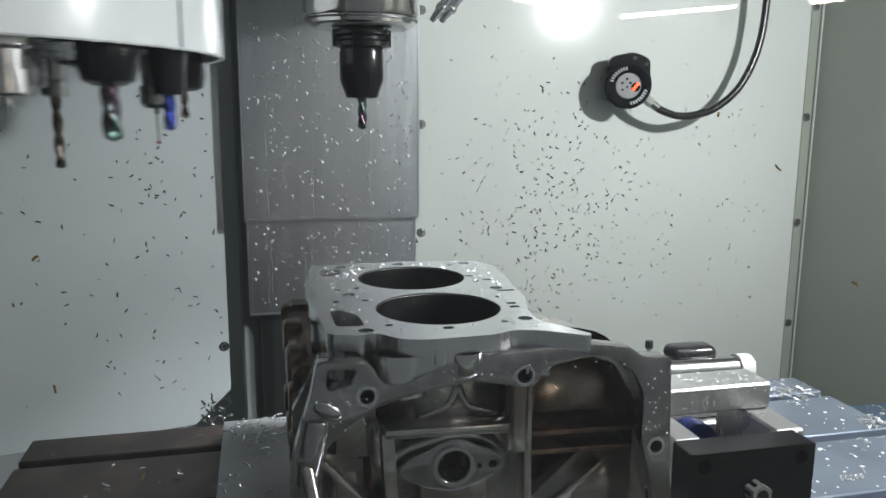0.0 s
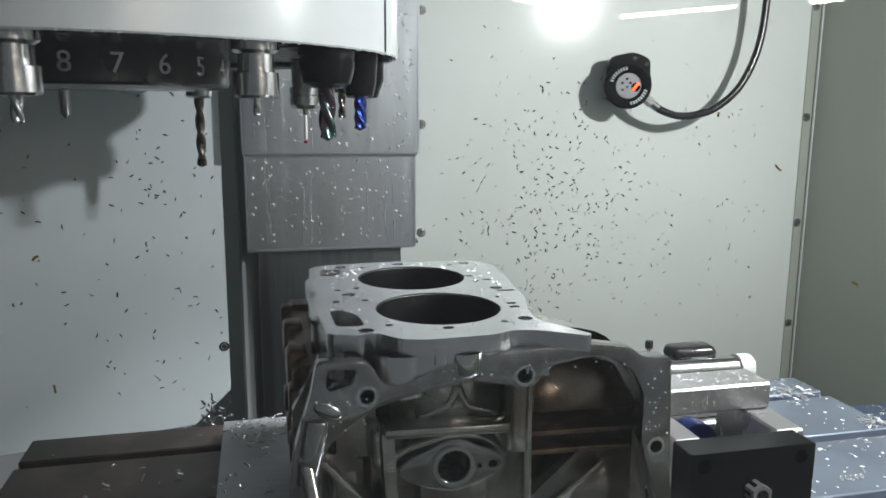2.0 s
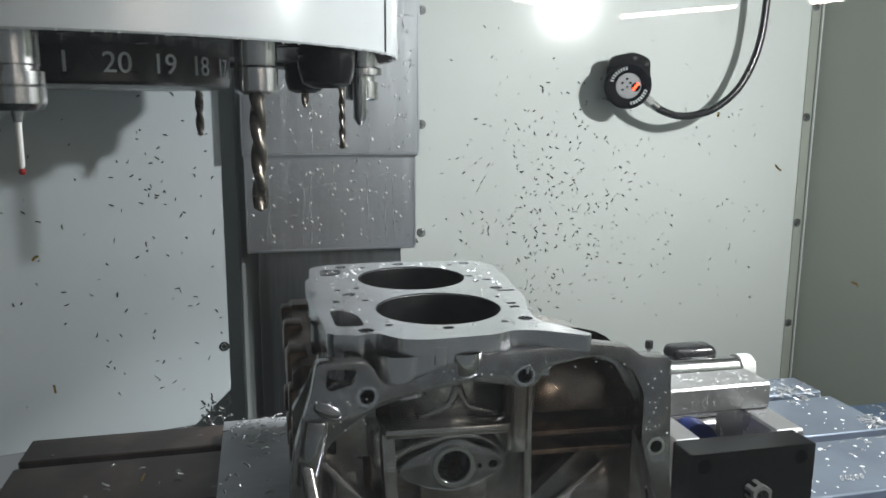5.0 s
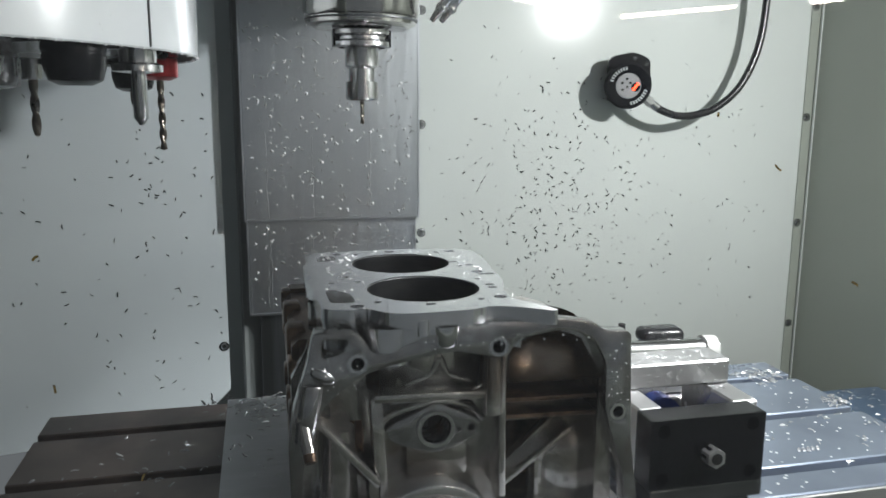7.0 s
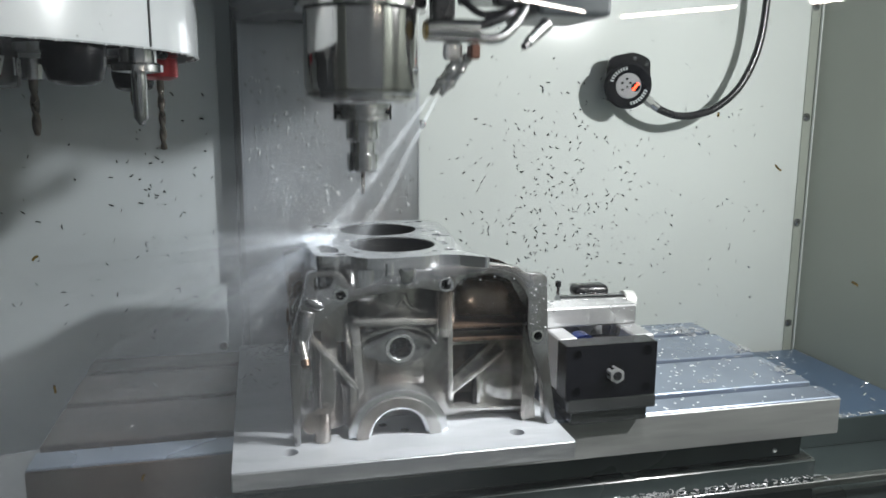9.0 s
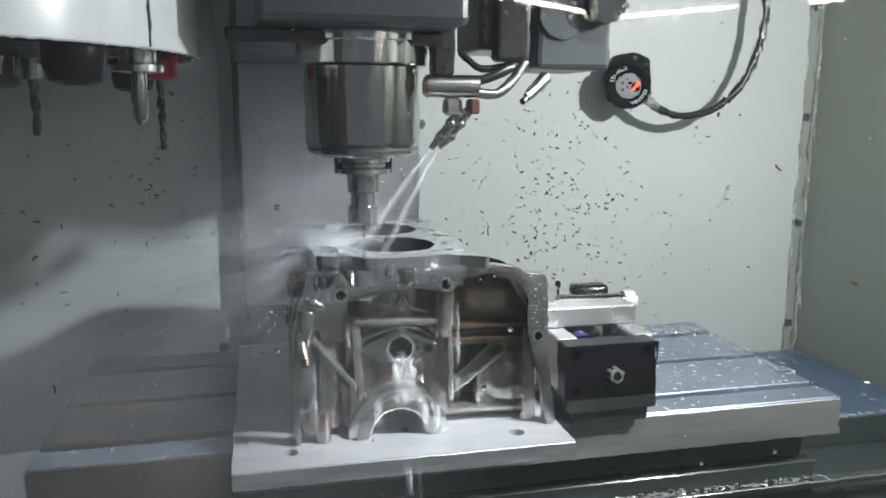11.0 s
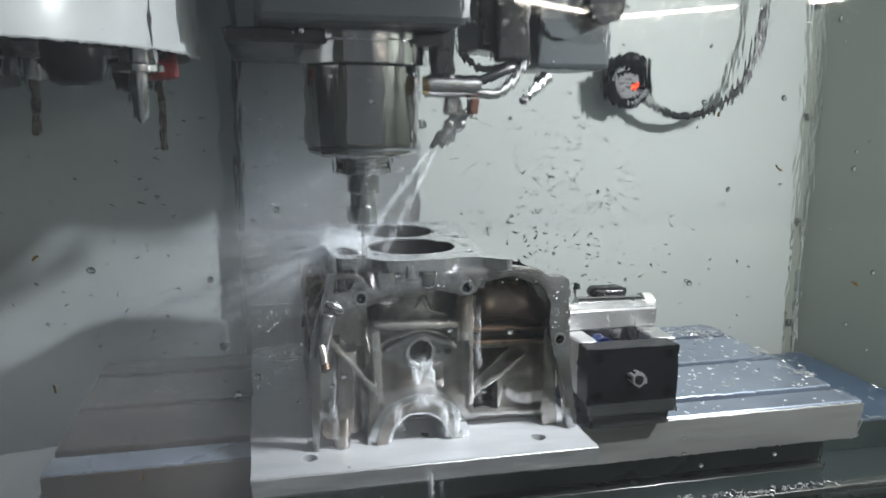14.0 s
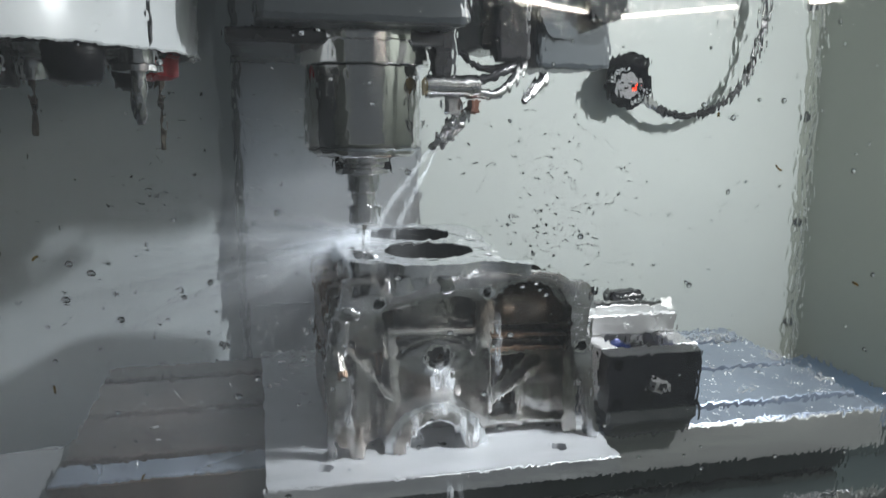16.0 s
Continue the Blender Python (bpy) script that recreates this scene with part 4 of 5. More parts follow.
def make_tools():
    big = [(0.0235, -0.0205), (0.0255, -0.024), (0.0255, -0.030), (0.0245, -0.031), (0.0245, -0.033), (0.0255, -0.034), (0.0255, -0.040), (0.0245, -0.041), (0.0245, -0.043), (0.0255, -0.044), (0.025, -0.052), (0.0215, -0.064), (0.013, -0.068), (0, -0.068)]
    slim = [(0.0195, -0.0205), (0.0188, -0.0225), (0.0188, -0.040), (0.0145, -0.043), (0.0145, -0.058)]
    nut = [(0.0145, -0.0565), (0.0180, -0.0575), (0.0182, -0.0755), (0.0168, -0.0775), (0.006, -0.0785), (0, -0.0785)]
    short = [(0.0185, -0.0205), (0.0170, -0.026), (0.0170, -0.045), (0.016, -0.052), (0.007, -0.054), (0, -0.054)]
    chuck = [(0.023, -0.0205), (0.0245, -0.026), (0.0245, -0.056), (0.0175, -0.0745), (0.006, -0.076), (0, -0.076)]
    made = {}
    made[0] = tool("end_mill", "black milling chuck with a small rainbow-coated end mill", chuck, None, (0.0052, -0.075, -0.108), RAINBOW, 3, BLACK_OXIDE)
    made[-1] = tool("blue_end_mill", "dark shrink holder with a blue-coated end mill", [(0.02, -0.0205), (0.0185, -0.03), (0.0165, -0.06), (0.014, -0.074), (0, -0.075)], None, (0.0060, -0.074, -0.106), BLUE, 4, BLACK_OXIDE)
    made[-2] = tool("roughing_mill", "large dark holder with a rainbow-coated roughing mill", big, None, (0.0080, -0.067, -0.112), RAINBOW, 3, BLACK_OXIDE)
    made[-3] = tool("collet_chuck", "steel collet chuck with a short thin cutter", slim, nut, (0.0032, -0.077, -0.091), STEEL, 2)
    made[-5] = tool("collet_chuck", "steel collet chuck with a short end mill", slim, nut, (0.0046, -0.077, -0.096), STEEL, 3)
    made[1] = tool("shell_holder", "large dark holder with a small cutter", big, None, (0.0045, -0.067, -0.098), CARBIDE, 2, BLACK_OXIDE)
    made[2] = tool("touch_probe", "steel touch probe with a white stylus and ruby ball", [(0.018, -0.0205), (0.0175, -0.024), (0.0175, -0.056), (0.0165, -0.057), (0.0165, -0.060), (0.0200, -0.061), (0.0200, -0.070), (0.0185, -0.071), (0.0200, -0.072), (0.0200, -0.083), (0.016, -0.088), (0.004, -0.089), (0.003, -0.096), (0, -0.096)], None, (0.0022, -0.095, -0.127), CERAMIC, 0, STEEL, (0.0025, -0.131, RED))
    made[4] = tool("twist_drill", "short steel holder with a long twist drill", short, [(0.016, -0.052), (0.0175, -0.054), (0.0175, -0.072), (0.014, -0.075), (0, -0.075)], (0.0068, -0.074, -0.168), CARBIDE, 2)
    made[5] = tool("stub_holder", "short black stub tool holder", big, None, None, CARBIDE, 0, BLACK_OXIDE)
    made[6] = tool("chamfer_mill", "slim holder with a blue shank chamfer mill", short, [(0.018, -0.045), (0.0225, -0.047), (0.0225, -0.053), (0.01, -0.0545), (0, -0.0545)], (0.007, -0.054, -0.096), STEEL, 0)
    made[7] = tool("centre_drill", "slim steel collet holder with a small drill", slim, nut, (0.0024, -0.077, -0.103), CARBIDE, 2)
    made[8] = tool("thin_drill", "red-ringed holder with a long thin drill", [(0.0215, -0.0205), (0.0215, -0.03), (0.018, -0.032), (0, -0.032)], [(0.018, -0.03), (0.0205, -0.032), (0.0205, -0.052), (0.012, -0.056), (0, -0.056)], (0.0042, -0.055, -0.135), CARBIDE, 2, RED)
    made[11] = tool("dull_drill", "short holder with a dull brown twist drill", short, None, (0.006, -0.053, -0.125), CARBIDE, 2)
    made[9] = tool("stub_holder", "short black stub tool holder", big, None, (0.005, -0.067, -0.085), CARBIDE, 2, BLACK_OXIDE)
    return made


# ---- the umbrella carousel ----
CX, CY, RING = -0.1635, 0.893, 0.280


def carousel():
    t = thing("tool_carousel", (CX, CY, 1.3326), "white drum-shaped tool changer with a black numbered disc", "tool changer")
    part("drum_cover", turned([(0.0, 0.34), (0.308, 0.34), (0.313, 0.335), (0.313, -0.0335), (0.3115, -0.035), (0.3100, -0.0335), (0.310, 0.0), (0.0, 0.0)], (0.003, 0, 0), seg=120), COVER_PAINT, t, "white enamelled drum cover", 30)
    seam = boxed(-0.001, 0.001, -0.3142, -0.3125, -0.033, 0.335)
    bmesh.ops.rotate(seam, verts=seam.verts, cent=(0, 0, 0), matrix=Matrix.Rotation(radians(64), 3, "Z"))
    bmesh.ops.translate(seam, verts=seam.verts, vec=(0.003, 0, 0))
    part("cover_seam", seam, SHADOW_GAP, t)
    d = part("disc", turned([(0, -0.068), (0.127, -0.068), (0.135, -0.066), (0.137, -0.063), (0.137, -0.032), (0.20, -0.030), (0.300, -0.028), (0.302, -0.020), (0.302, -0.012), (0, -0.012)], seg=100), BLACK, t, "black plastic carousel disc", 30)
    rng = random.Random(44)
    drops = bmesh.new()
    for _ in range(170):
        a, far = rng.uniform(-2.6, 0.3), rng.choice((0.3118, 0.3118, rng.uniform(0.304, 0.311)))
        dome(drops, Vector((0.003 + far * math.cos(a), far * math.sin(a), -0.0342)), Vector((0, 0, -1)), rng.uniform(0.0006, 0.0017), rng.uniform(0.0005, 0.0018), rng, 8)
    for _ in range(80):
        a, z = rng.uniform(-2.6, 0.3), -0.033 + abs(rng.gauss(0, 0.03))
        n = Vector((math.cos(a), math.sin(a), 0))
        dome(drops, Vector((0.003, 0, z)) + n * 0.3128, n, rng.uniform(0.0004, 0.001), rng.uniform(0.0004, 0.0007), rng, 7)
    tagged(part("hanging_drops", drops, GLINT_BEAD, t, "coolant drops hanging from the rim, glint put into their white", 60), kind="stuff")
    for k in range(20):
        a = -18.0 * k
        r = radians(a)
        for y0, y1 in ((-0.036, -0.027), (0.027, 0.036)):
            g = boxed(0.248, 0.282, y0, y1, -0.034, -0.0125, 0.002)
            bmesh.ops.rotate(g, verts=g.verts, cent=(0, 0, 0), matrix=Matrix.Rotation(r, 3, "Z"))
            part("gripper_finger", g, BLACK, d)
    for k in range(20):
        # number 8 faces the camera side before the disc turns
        number = (8 - k - 1) % 20 + 1
        a = radians(-89.0 + 18 * k)
        bm = text_bm(str(number), 0.026, 0.0006)
        m = Matrix.Translation((0.1374 * math.cos(a), 0.1374 * math.sin(a), -0.0475)) @ Matrix.Rotation(a + math.pi / 2, 4, "Z") @ Matrix.Rotation(math.pi / 2, 4, "X")
        bmesh.ops.transform(bm, matrix=m, verts=bm.verts)
        part("number", bm, NUMBER, d, "white printed pocket number")
    return t, d


# ---- timing ----
def ease(t, t0, t1):
    f = min(1.0, max(0.0, (t - t0) / (t1 - t0)))
    return f * f * (3 - 2 * f)


def slide(t):
    """How far the carousel stands left of the spindle."""
    if t < 3:
        pts = [(0.0, -0.184), (0.1, -0.142), (0.2, -0.098), (0.3, -0.050), (0.4, -0.012), (0.48, 0.0)]
        if t >= 0.48:
            return 0.0
        for (a, u), (b, v) in zip(pts, pts[1:]):
            if t <= b:
                return u + (v - u) * (t - a) / (b - a)
    return -0.210 * ease(t, 6.02, 6.52)


STEPS = [(2.08, 2.38), (2.42, 2.72), (2.88, 3.12), (3.30, 3.53), (3.70, 3.93), (4.10, 4.35), (4.50, 4.75)]


def turn(t):
    return -18.0 * sum(ease(t, a, b) for a, b in STEPS)


def lift(t):
    return 0.106 * (ease(t, 0.98, 1.95) - ease(t, 4.95, 5.85)) - 0.139 * ease(t, 8.52, 9.40)


TABLE_PATH = [(0.0, -0.0121, -0.2915), (6.62, -0.0121, -0.2915), (6.75, -0.0118, -0.272), (7.0, -0.0100, -0.2225), (7.5, -0.0054, -0.1355), (8.0, -0.0014, -0.0497), (8.2, -0.0004, -0.014), (8.36, 0.0, 0.0), (9.0, 0.0, 0.0), (11.9, 0.0, 0.0), (12.1, 0.0006, -0.0004), (12.5, 0.0045, -0.002), (13.0, 0.0086, -0.0065), (13.5, 0.0133, -0.011), (14.0, 0.0190, -0.0175), (14.5, 0.0238, -0.022), (15.0, 0.0275, -0.0285), (15.5, 0.0302, -0.0355), (16.0, 0.0325, -0.0440)]


def motions():
    for ob in RIDERS:
        walk(ob, [(t, pose(x, y, 0)) for t, x, y in TABLE_PATH])
    for ob in SADDLE:
        walk(ob, [(t, pose(0, y, 0)) for t, x, y in TABLE_PATH])
    # the water wells out of the port once the spindle is down
    for ob in STREAMS:
        walk(ob, [(t, pose(x, y + 0.05 * (1 - ease(t, 9.3, 10.6)), 0)) for t, x, y in sorted(TABLE_PATH + [(9.3, 0, 0), (9.6, 0, 0), (9.95, 0, 0), (10.3, 0, 0), (10.6, 0, 0)])])
    head_t = [0.0, 0.95] + [0.98 + 0.097 * i for i in range(11)] + [4.9] + [4.95 + 0.09 * i for i in range(11)] + [8.4] + [8.52 + 0.088 * i for i in range(11)] + [16.0]
    for ob, (x, y, z) in HEAD:
        walk(ob, [(t, pose(x, y, z + lift(t))) for t in head_t])
    ring_t = sorted({0.0, 0.1, 0.2, 0.3, 0.4, 0.48, 0.6, 2.0, 16.0, 5.9, *[6.02 + 0.05 * i for i in range(11)], 6.8, *[a + (b - a) * i / 4 for a, b in STEPS for i in range(5)]})
    walk(CAROUSEL, [(t, pose(CX + slide(t), CY, 1.3326)) for t in ring_t])
    walk(DISC, [(t, pose(0, 0, 0, 0, 0, turn(t))) for t in ring_t])
    for k, ob in TOOLS.items():
        rows = []
        for t in (sorted({*ring_t, *head_t}) if k in (0, 7) else ring_t):
            a = radians(18.0 * k + turn(t))
            x, y, z = CX + slide(t) + RING * math.cos(a), CY + RING * math.sin(a), 1.3326
            held = (k == 0 and t < 0.48) or (k == 7 and t > 5.9)
            if held:
                x, y, z = SX, SY, NOSE + lift(t)
            rows.append((t, pose(x, y, z, 0, 0, math.degrees(a))))
        walk(ob, rows)
    # coolant: the water runs down from the nozzles once the pump starts
    for ob, k, lower, first in WATERS:
        d = JET_DIRS[k].normalized()
        rows = []
        for t in [0.0, 6.9, 7.04, 7.08, 7.12, 7.16, 7.2, 8.4] + [8.52 + 0.088 * i for i in range(11)] + [12.0, 16.0]:
            back = 0.6 * (1 - ease(t, 7.04, 7.18))
            p = JET_FROM[k] + Vector((0, 0, lift(t))) - d * back
            way = d
            if lower:
                p = p + d * first
                f = ease(t, 8.9, 9.4)
                flat = Vector((-1.0, 0.10 + 0.1 * k, 0.02)).normalized()
                way = d.lerp(flat, f).normalized()
                p.z = max(p.z, 1.097) if f > 0 else p.z
            rows.append((t, aim(p, way)))
        walk(ob, rows)
    walk(SPLASH, [(0.0, pose(0.07, 0.90, 1.75, 0, -42, 0)), (7.05, pose(0.07, 0.90, 1.75, 0, -42, 0)), (7.2, pose(0.03, 0.89, 1.12, 0, -42, 0)), (8.55, pose(0.03, 0.88, 1.10, 0, -40, 0)), (8.9, pose(0.07, 0.90, 1.10, 0, -18, 0)), (9.4, pose(0.12, 0.915, 1.10, 0, -4, 0)), (12.0, pose(0.12, 0.915, 1.10, 0, -2, 0)), (13.0, pose(0.12, 0.915, 1.10, 0, 1, 0)), (14.5, pose(0.123, 0.915, 1.10, 0, -7, 0)), (16.0, pose(0.125, 0.915, 1.10, 0, 2, 0))])
    walk(MISTS, [(0.0, pose(0, 0, 0.75)), (7.1, pose(0, 0, 0.75)), (7.7, pose(0.0, 0, 0.04)), (9.0, pose(0.0, 0, 0.0)), (12.0, pose(-0.02, 0, 0.01)), (16.0, pose(0.02, 0, 0.0))])
    for ob, t0, t1 in FILMS:
        walk(ob, [(0.0, pose(0, 0, 0.42)), (t0, pose(0, 0, 0.42)), (t1, pose(0, 0, 0)), (16.0, pose(0, 0, -0.004))])
    for ob, x, z, when in PANE_DROPS:
        walk(ob, [(0.0, pose(x, 0.70, 0.4502, 90)), (when - 0.14, pose(x, 0.70, 0.4502, 90)), (when, pose(x, 0.3155, z)), (16.0, pose(x, 0.3155, z - 0.0004 * (16 - when)))])




# ---- swarf, water and mist ----
def chip(bm, p, n, rng, size=1.0):
    """One curled sliver lying on a surface."""
    n = n.normalized()
    u = n.cross(Vector((rng.uniform(-1, 1), rng.uniform(-1, 1), rng.uniform(-1, 1)))).normalized()
    w = n.cross(u)
    L, wd, curl = rng.uniform(0.003, 0.0078) * size, rng.uniform(0.0005, 0.0012) * size, rng.uniform(-0.6, 0.6)
    rows = []
    for j in range(4):
        f = j / 3 - 0.5
        c = p + u * (L * f) + w * (curl * L * (f * f - 0.1)) + n * (0.0006 + 0.0022 * size * (0.25 - f * f) * rng.uniform(0.5, 1.2))
        rows.append((bm.verts.new(c + w * wd), bm.verts.new(c - w * wd), bm.verts.new(c + n * wd * 0.8)))
    for a, b in zip(rows, rows[1:]):
        for k in range(3):
            bm.faces.new((a[k], a[(k + 1) % 3], b[(k + 1) % 3], b[k]))
    bm.faces.new(rows[0]), bm.faces.new(rows[-1])


def swarf():
    rng = random.Random(7)
    bm = bmesh.new()
    for _ in range(620):
        u, z = rng.choice((rng.gauss(0.22, 0.11), rng.gauss(0.34, 0.2))), rng.gauss(1.05, 0.14)
        if 0.012 < u < 0.71 and 0.72 < z < 1.42:
            chip(bm, on_wall(u, z), WALL_N, rng, rng.uniform(0.7, 1.15))
    tagged(part("wall_chips", bm, WALL_CHIP), "fine curled aluminium chips stuck to the white wall", "swarf", kind="stuff")
    bm = bmesh.new()
    for _ in range(120):
        u, z = abs(rng.gauss(0.0, 0.17)) + 0.01, rng.uniform(0.78, 1.28)
        chip(bm, on_left(u, z), LEFT_N, rng)
    for _ in range(60):
        chip(bm, on_left(rng.uniform(0.0, 0.05), 0.735 + rng.gauss(0, 0.015)), LEFT_N, rng, 1.4)
    tagged(part("wall_chips", bm, WALL_CHIP), "fine curled aluminium chips on the left wall", "swarf", kind="stuff")
    for cover, (x0, x1, y, z0, z1, n) in zip([h[0] for h in HEAD[1:]], ((-0.015, 0.25, 1.2695, 1.07, 1.42, 170), (-0.012, 0.246, 1.2785, 0.92, 1.06, 60))):
        bm = bmesh.new()
        for _ in range(n):
            chip(bm, Vector((rng.uniform(x0, x1), y, rng.uniform(z0, z1))), Vector((0, -1, 0)), rng, 0.9)
        tagged(part("chips", bm, CHIP, cover, "aluminium chips clinging to the cover"), kind="stuff")
        bm = bmesh.new()
        for _ in range(int(n * 1.5)):
            dome(bm, Vector((rng.uniform(x0, x1), y + 0.0002, rng.uniform(z0, z1))), Vector((0, -1, 0)), rng.uniform(0.0008, 0.0027), rng.uniform(0.0010, 0.0024), rng, 7)
        tagged(part("beads", bm, GLINT_BEAD, cover, "beads of coolant, glint put into their white"), kind="stuff")
        bm = bmesh.new()
        for _ in range(10 if n == 60 else 3):
            x, top = rng.uniform(x0 + 0.02, x1 - 0.02), rng.uniform(z0 + 0.08, min(z1, z0 + 0.16))
            pts = [(x + rng.gauss(0, 0.0009), y + 0.0003, top - (top - z0) * f / 6) for f in range(7)]
            tube(pts, 0.00042, 6, bm, 4)
        tagged(part("drip_runs", bm, PLATE, cover, "thin pale coolant runs"), kind="stuff")
    bm = bmesh.new()
    for x, y, s, n, z in ((0.70, 1.155, 0.018, 70, 0.872), (0.735, 1.05, 0.012, 40, 0.872), (0.74, 0.95, 0.01, 20, 0.872), (0.012, 1.13, 0.02, 70, 0.892), (0.0, 1.0, 0.03, 12, 0.892), (-0.1, 1.0, 0.07, 40, 0.872), (0.66, 0.97, 0.06, 26, 0.872)):
        for _ in range(n):
            chip(bm, Vector((min(rng.gauss(x, s), 0.744), min(rng.gauss(y, s), 1.17), z + abs(rng.gauss(0, s * 0.12)))), Vector((rng.uniform(-.4, .4), rng.uniform(-.4, .4), 1)), rng, 1.25)
    for i in range(5):
        pts = [(0.588 + 0.006 * i + 0.0016 * math.cos(a), 0.93 + 0.0018 * math.sin(a), 0.8735 + 0.0016 * math.sin(a * 1.0) + 0.0) for a in (0, 1.6, 3.1, 4.7, 6.2)]
        tube(pts, 0.0006, 5, bm, 3)
    bores = ((0.1474, 0.8805), (0.1474, 0.9935))
    for _ in range(150):
        x, y = rng.uniform(0.06, 0.225), rng.uniform(0.815, 1.06)
        if all(math.hypot(x - a, y - b) > 0.053 for a, b in bores):
            chip(bm, Vector((x, y, 1.0921)), Vector((0, 0, 1)), rng, 0.6)
    ob = tagged(part("table_chips", bm, CHIP), "heaps of aluminium chips on the wet table", "swarf", kind="stuff")
    RIDERS.append(ob)


def dome(bm, p, n, r, h, rng, seg=9):
    n = n.normalized()
    u = n.cross(Vector((0.3, 0.5, 0.81))).normalized()
    w = n.cross(u)
    kx = rng.uniform(0.7, 1.3)
    rings = []
    for f, g in ((1.0, 0.0), (0.85, 0.5), (0.5, 0.86)):
        rings.append([bm.verts.new(p + n * (h * g) + (u * math.cos(2 * math.pi * i / seg) * kx + w * math.sin(2 * math.pi * i / seg)) * r * f) for i in range(seg)])
    top = bm.verts.new(p + n * h)
    for a, b in zip(rings, rings[1:]):
        for i in range(seg):
            bm.faces.new((a[i], a[(i + 1) % seg], b[(i + 1) % seg], b[i]))
    for i in range(seg):
        bm.faces.new((rings[-1][i], rings[-1][(i + 1) % seg], top))
    bm.faces.new(rings[0])


def table_drops():
    rng = random.Random(3)
    bm = bmesh.new()
    for _ in range(230):
        x, y = rng.uniform(0.48, 0.74), rng.uniform(0.85, 1.21)
        if any(abs(y - c) < 0.012 for c in (0.896, 1.026, 1.15)):
            continue
        dome(bm, Vector((x, y, 0.8711)), Vector((0, 0, 1)), rng.uniform(0.0007, 0.0026), rng.uniform(0.0004, 0.0009), rng)
    for _ in range(60):
        dome(bm, Vector((rng.uniform(0.338, 0.464), rng.uniform(0.897, 0.932), 1.0001)), Vector((0, 0, 1)), rng.uniform(0.0006, 0.0018), 0.0006, rng)
    for _ in range(60):
        dome(bm, Vector((rng.uniform(0.338, 0.464), 0.8939, rng.uniform(0.977, 0.998))), Vector((0, -1, 0)), rng.uniform(0.0004, 0.0008), 0.0004, rng)
    for _ in range(55):
        x, z = rng.choice(((rng.uniform(0.289, 0.307), rng.uniform(1.0, 1.06)), (rng.uniform(0.10, 0.28), 1.066 + rng.uniform(-0.004, 0.004)), (rng.uniform(0.035, 0.08), rng.uniform(1.03, 1.055))))
        dome(bm, Vector((x, 0.7971, z)), Vector((0, -1, 0)), rng.uniform(0.0003, 0.0008), 0.0004, rng, 7)
    for _ in range(110):
        x, y = rng.uniform(0.06, 0.222), rng.uniform(0.825, 1.06)
        if all(math.hypot(x - 0.1474, y - c) > 0.053 for c in (0.8805, 0.9935)):
            dome(bm, Vector((x, y, 1.0921)), Vector((0, 0, 1)), rng.uniform(0.0006, 0.0018), 0.0006, rng, 7)
    ob = tagged(part("coolant_drops", bm, GLINT_BEAD, smooth=60), "coolant drops lying on the table and vise, glint put into their white", "water", kind="stuff")
    ob.visible_shadow = False
    RIDERS.append(ob)


def cone_shell(bm, length, r0, r1, layer, ends=(1.0, 0.6), seg=14, rows=14, wob=0.0, rng=None, start=0.0):
    """An open cone along -z whose water thins out along its length."""
    rings = []
    for j in range(rows + 1):
        f = j / rows
        ring = []
        for i in range(seg):
            a = 2 * math.pi * i / seg
            r = r0 + (r1 - r0) * f
            r *= 1 + (rng.uniform(-wob, wob) if rng else 0)
            v = bm.verts.new((r * math.cos(a), r * math.sin(a), -start - length * f))
            v[layer] = ends[0] + (ends[1] - ends[0]) * f
            ring.append(v)
        rings.append(ring)
    for a, b in zip(rings, rings[1:]):
        for i in range(seg):
            bm.faces.new((a[i], a[(i + 1) % seg], b[(i + 1) % seg], b[i]))


JET_DIRS = (Vector((-0.73, 0.03, -1.0)), Vector((-0.53, 0.02, -1.0)))
JET_FROM = (Vector((SX + 0.074, SY - 0.021, NOSE + 0.008)), Vector((SX + 0.084, SY - 0.015, NOSE + 0.008)))
WATERS = []


def aim(p, d):
    return Matrix.Translation(p) @ d.to_track_quat("-Z", "Y").to_matrix().to_4x4()


def jets():
    rng = random.Random(11)
    for k, (p, d, wide) in enumerate(zip(JET_FROM, JET_DIRS, (1.0, 0.55))):
        first = d.length * 0.118
        rest = (0.53, 0.25)[k] - first
        for nm, n0, length, r0, r1, ends in (("coolant_jet", 0, first, 0.0020, 0.0085 * wide, (1.0, 0.7)), ("coolant_fan", 1, rest, 0.0085 * wide, 0.034 * wide, (0.7, 0.0 if k == 0 else 0.3))):
            t = thing(nm, (0, 0, 0), "white jet of coolant streaming from a nozzle", "water", "coolant jets")
            for q in (1.0, 0.5):
                bm = bmesh.new()
                layer = bm.verts.layers.float.new("thin")
                cone_shell(bm, length, r0 * q, r1 * q, layer, ends, wob=0.06, rng=rng)
                ob = part("water_layer", bm, JET, t, smooth=60)
                ob.visible_shadow = False
            WATERS.append((t, k, n0, first))


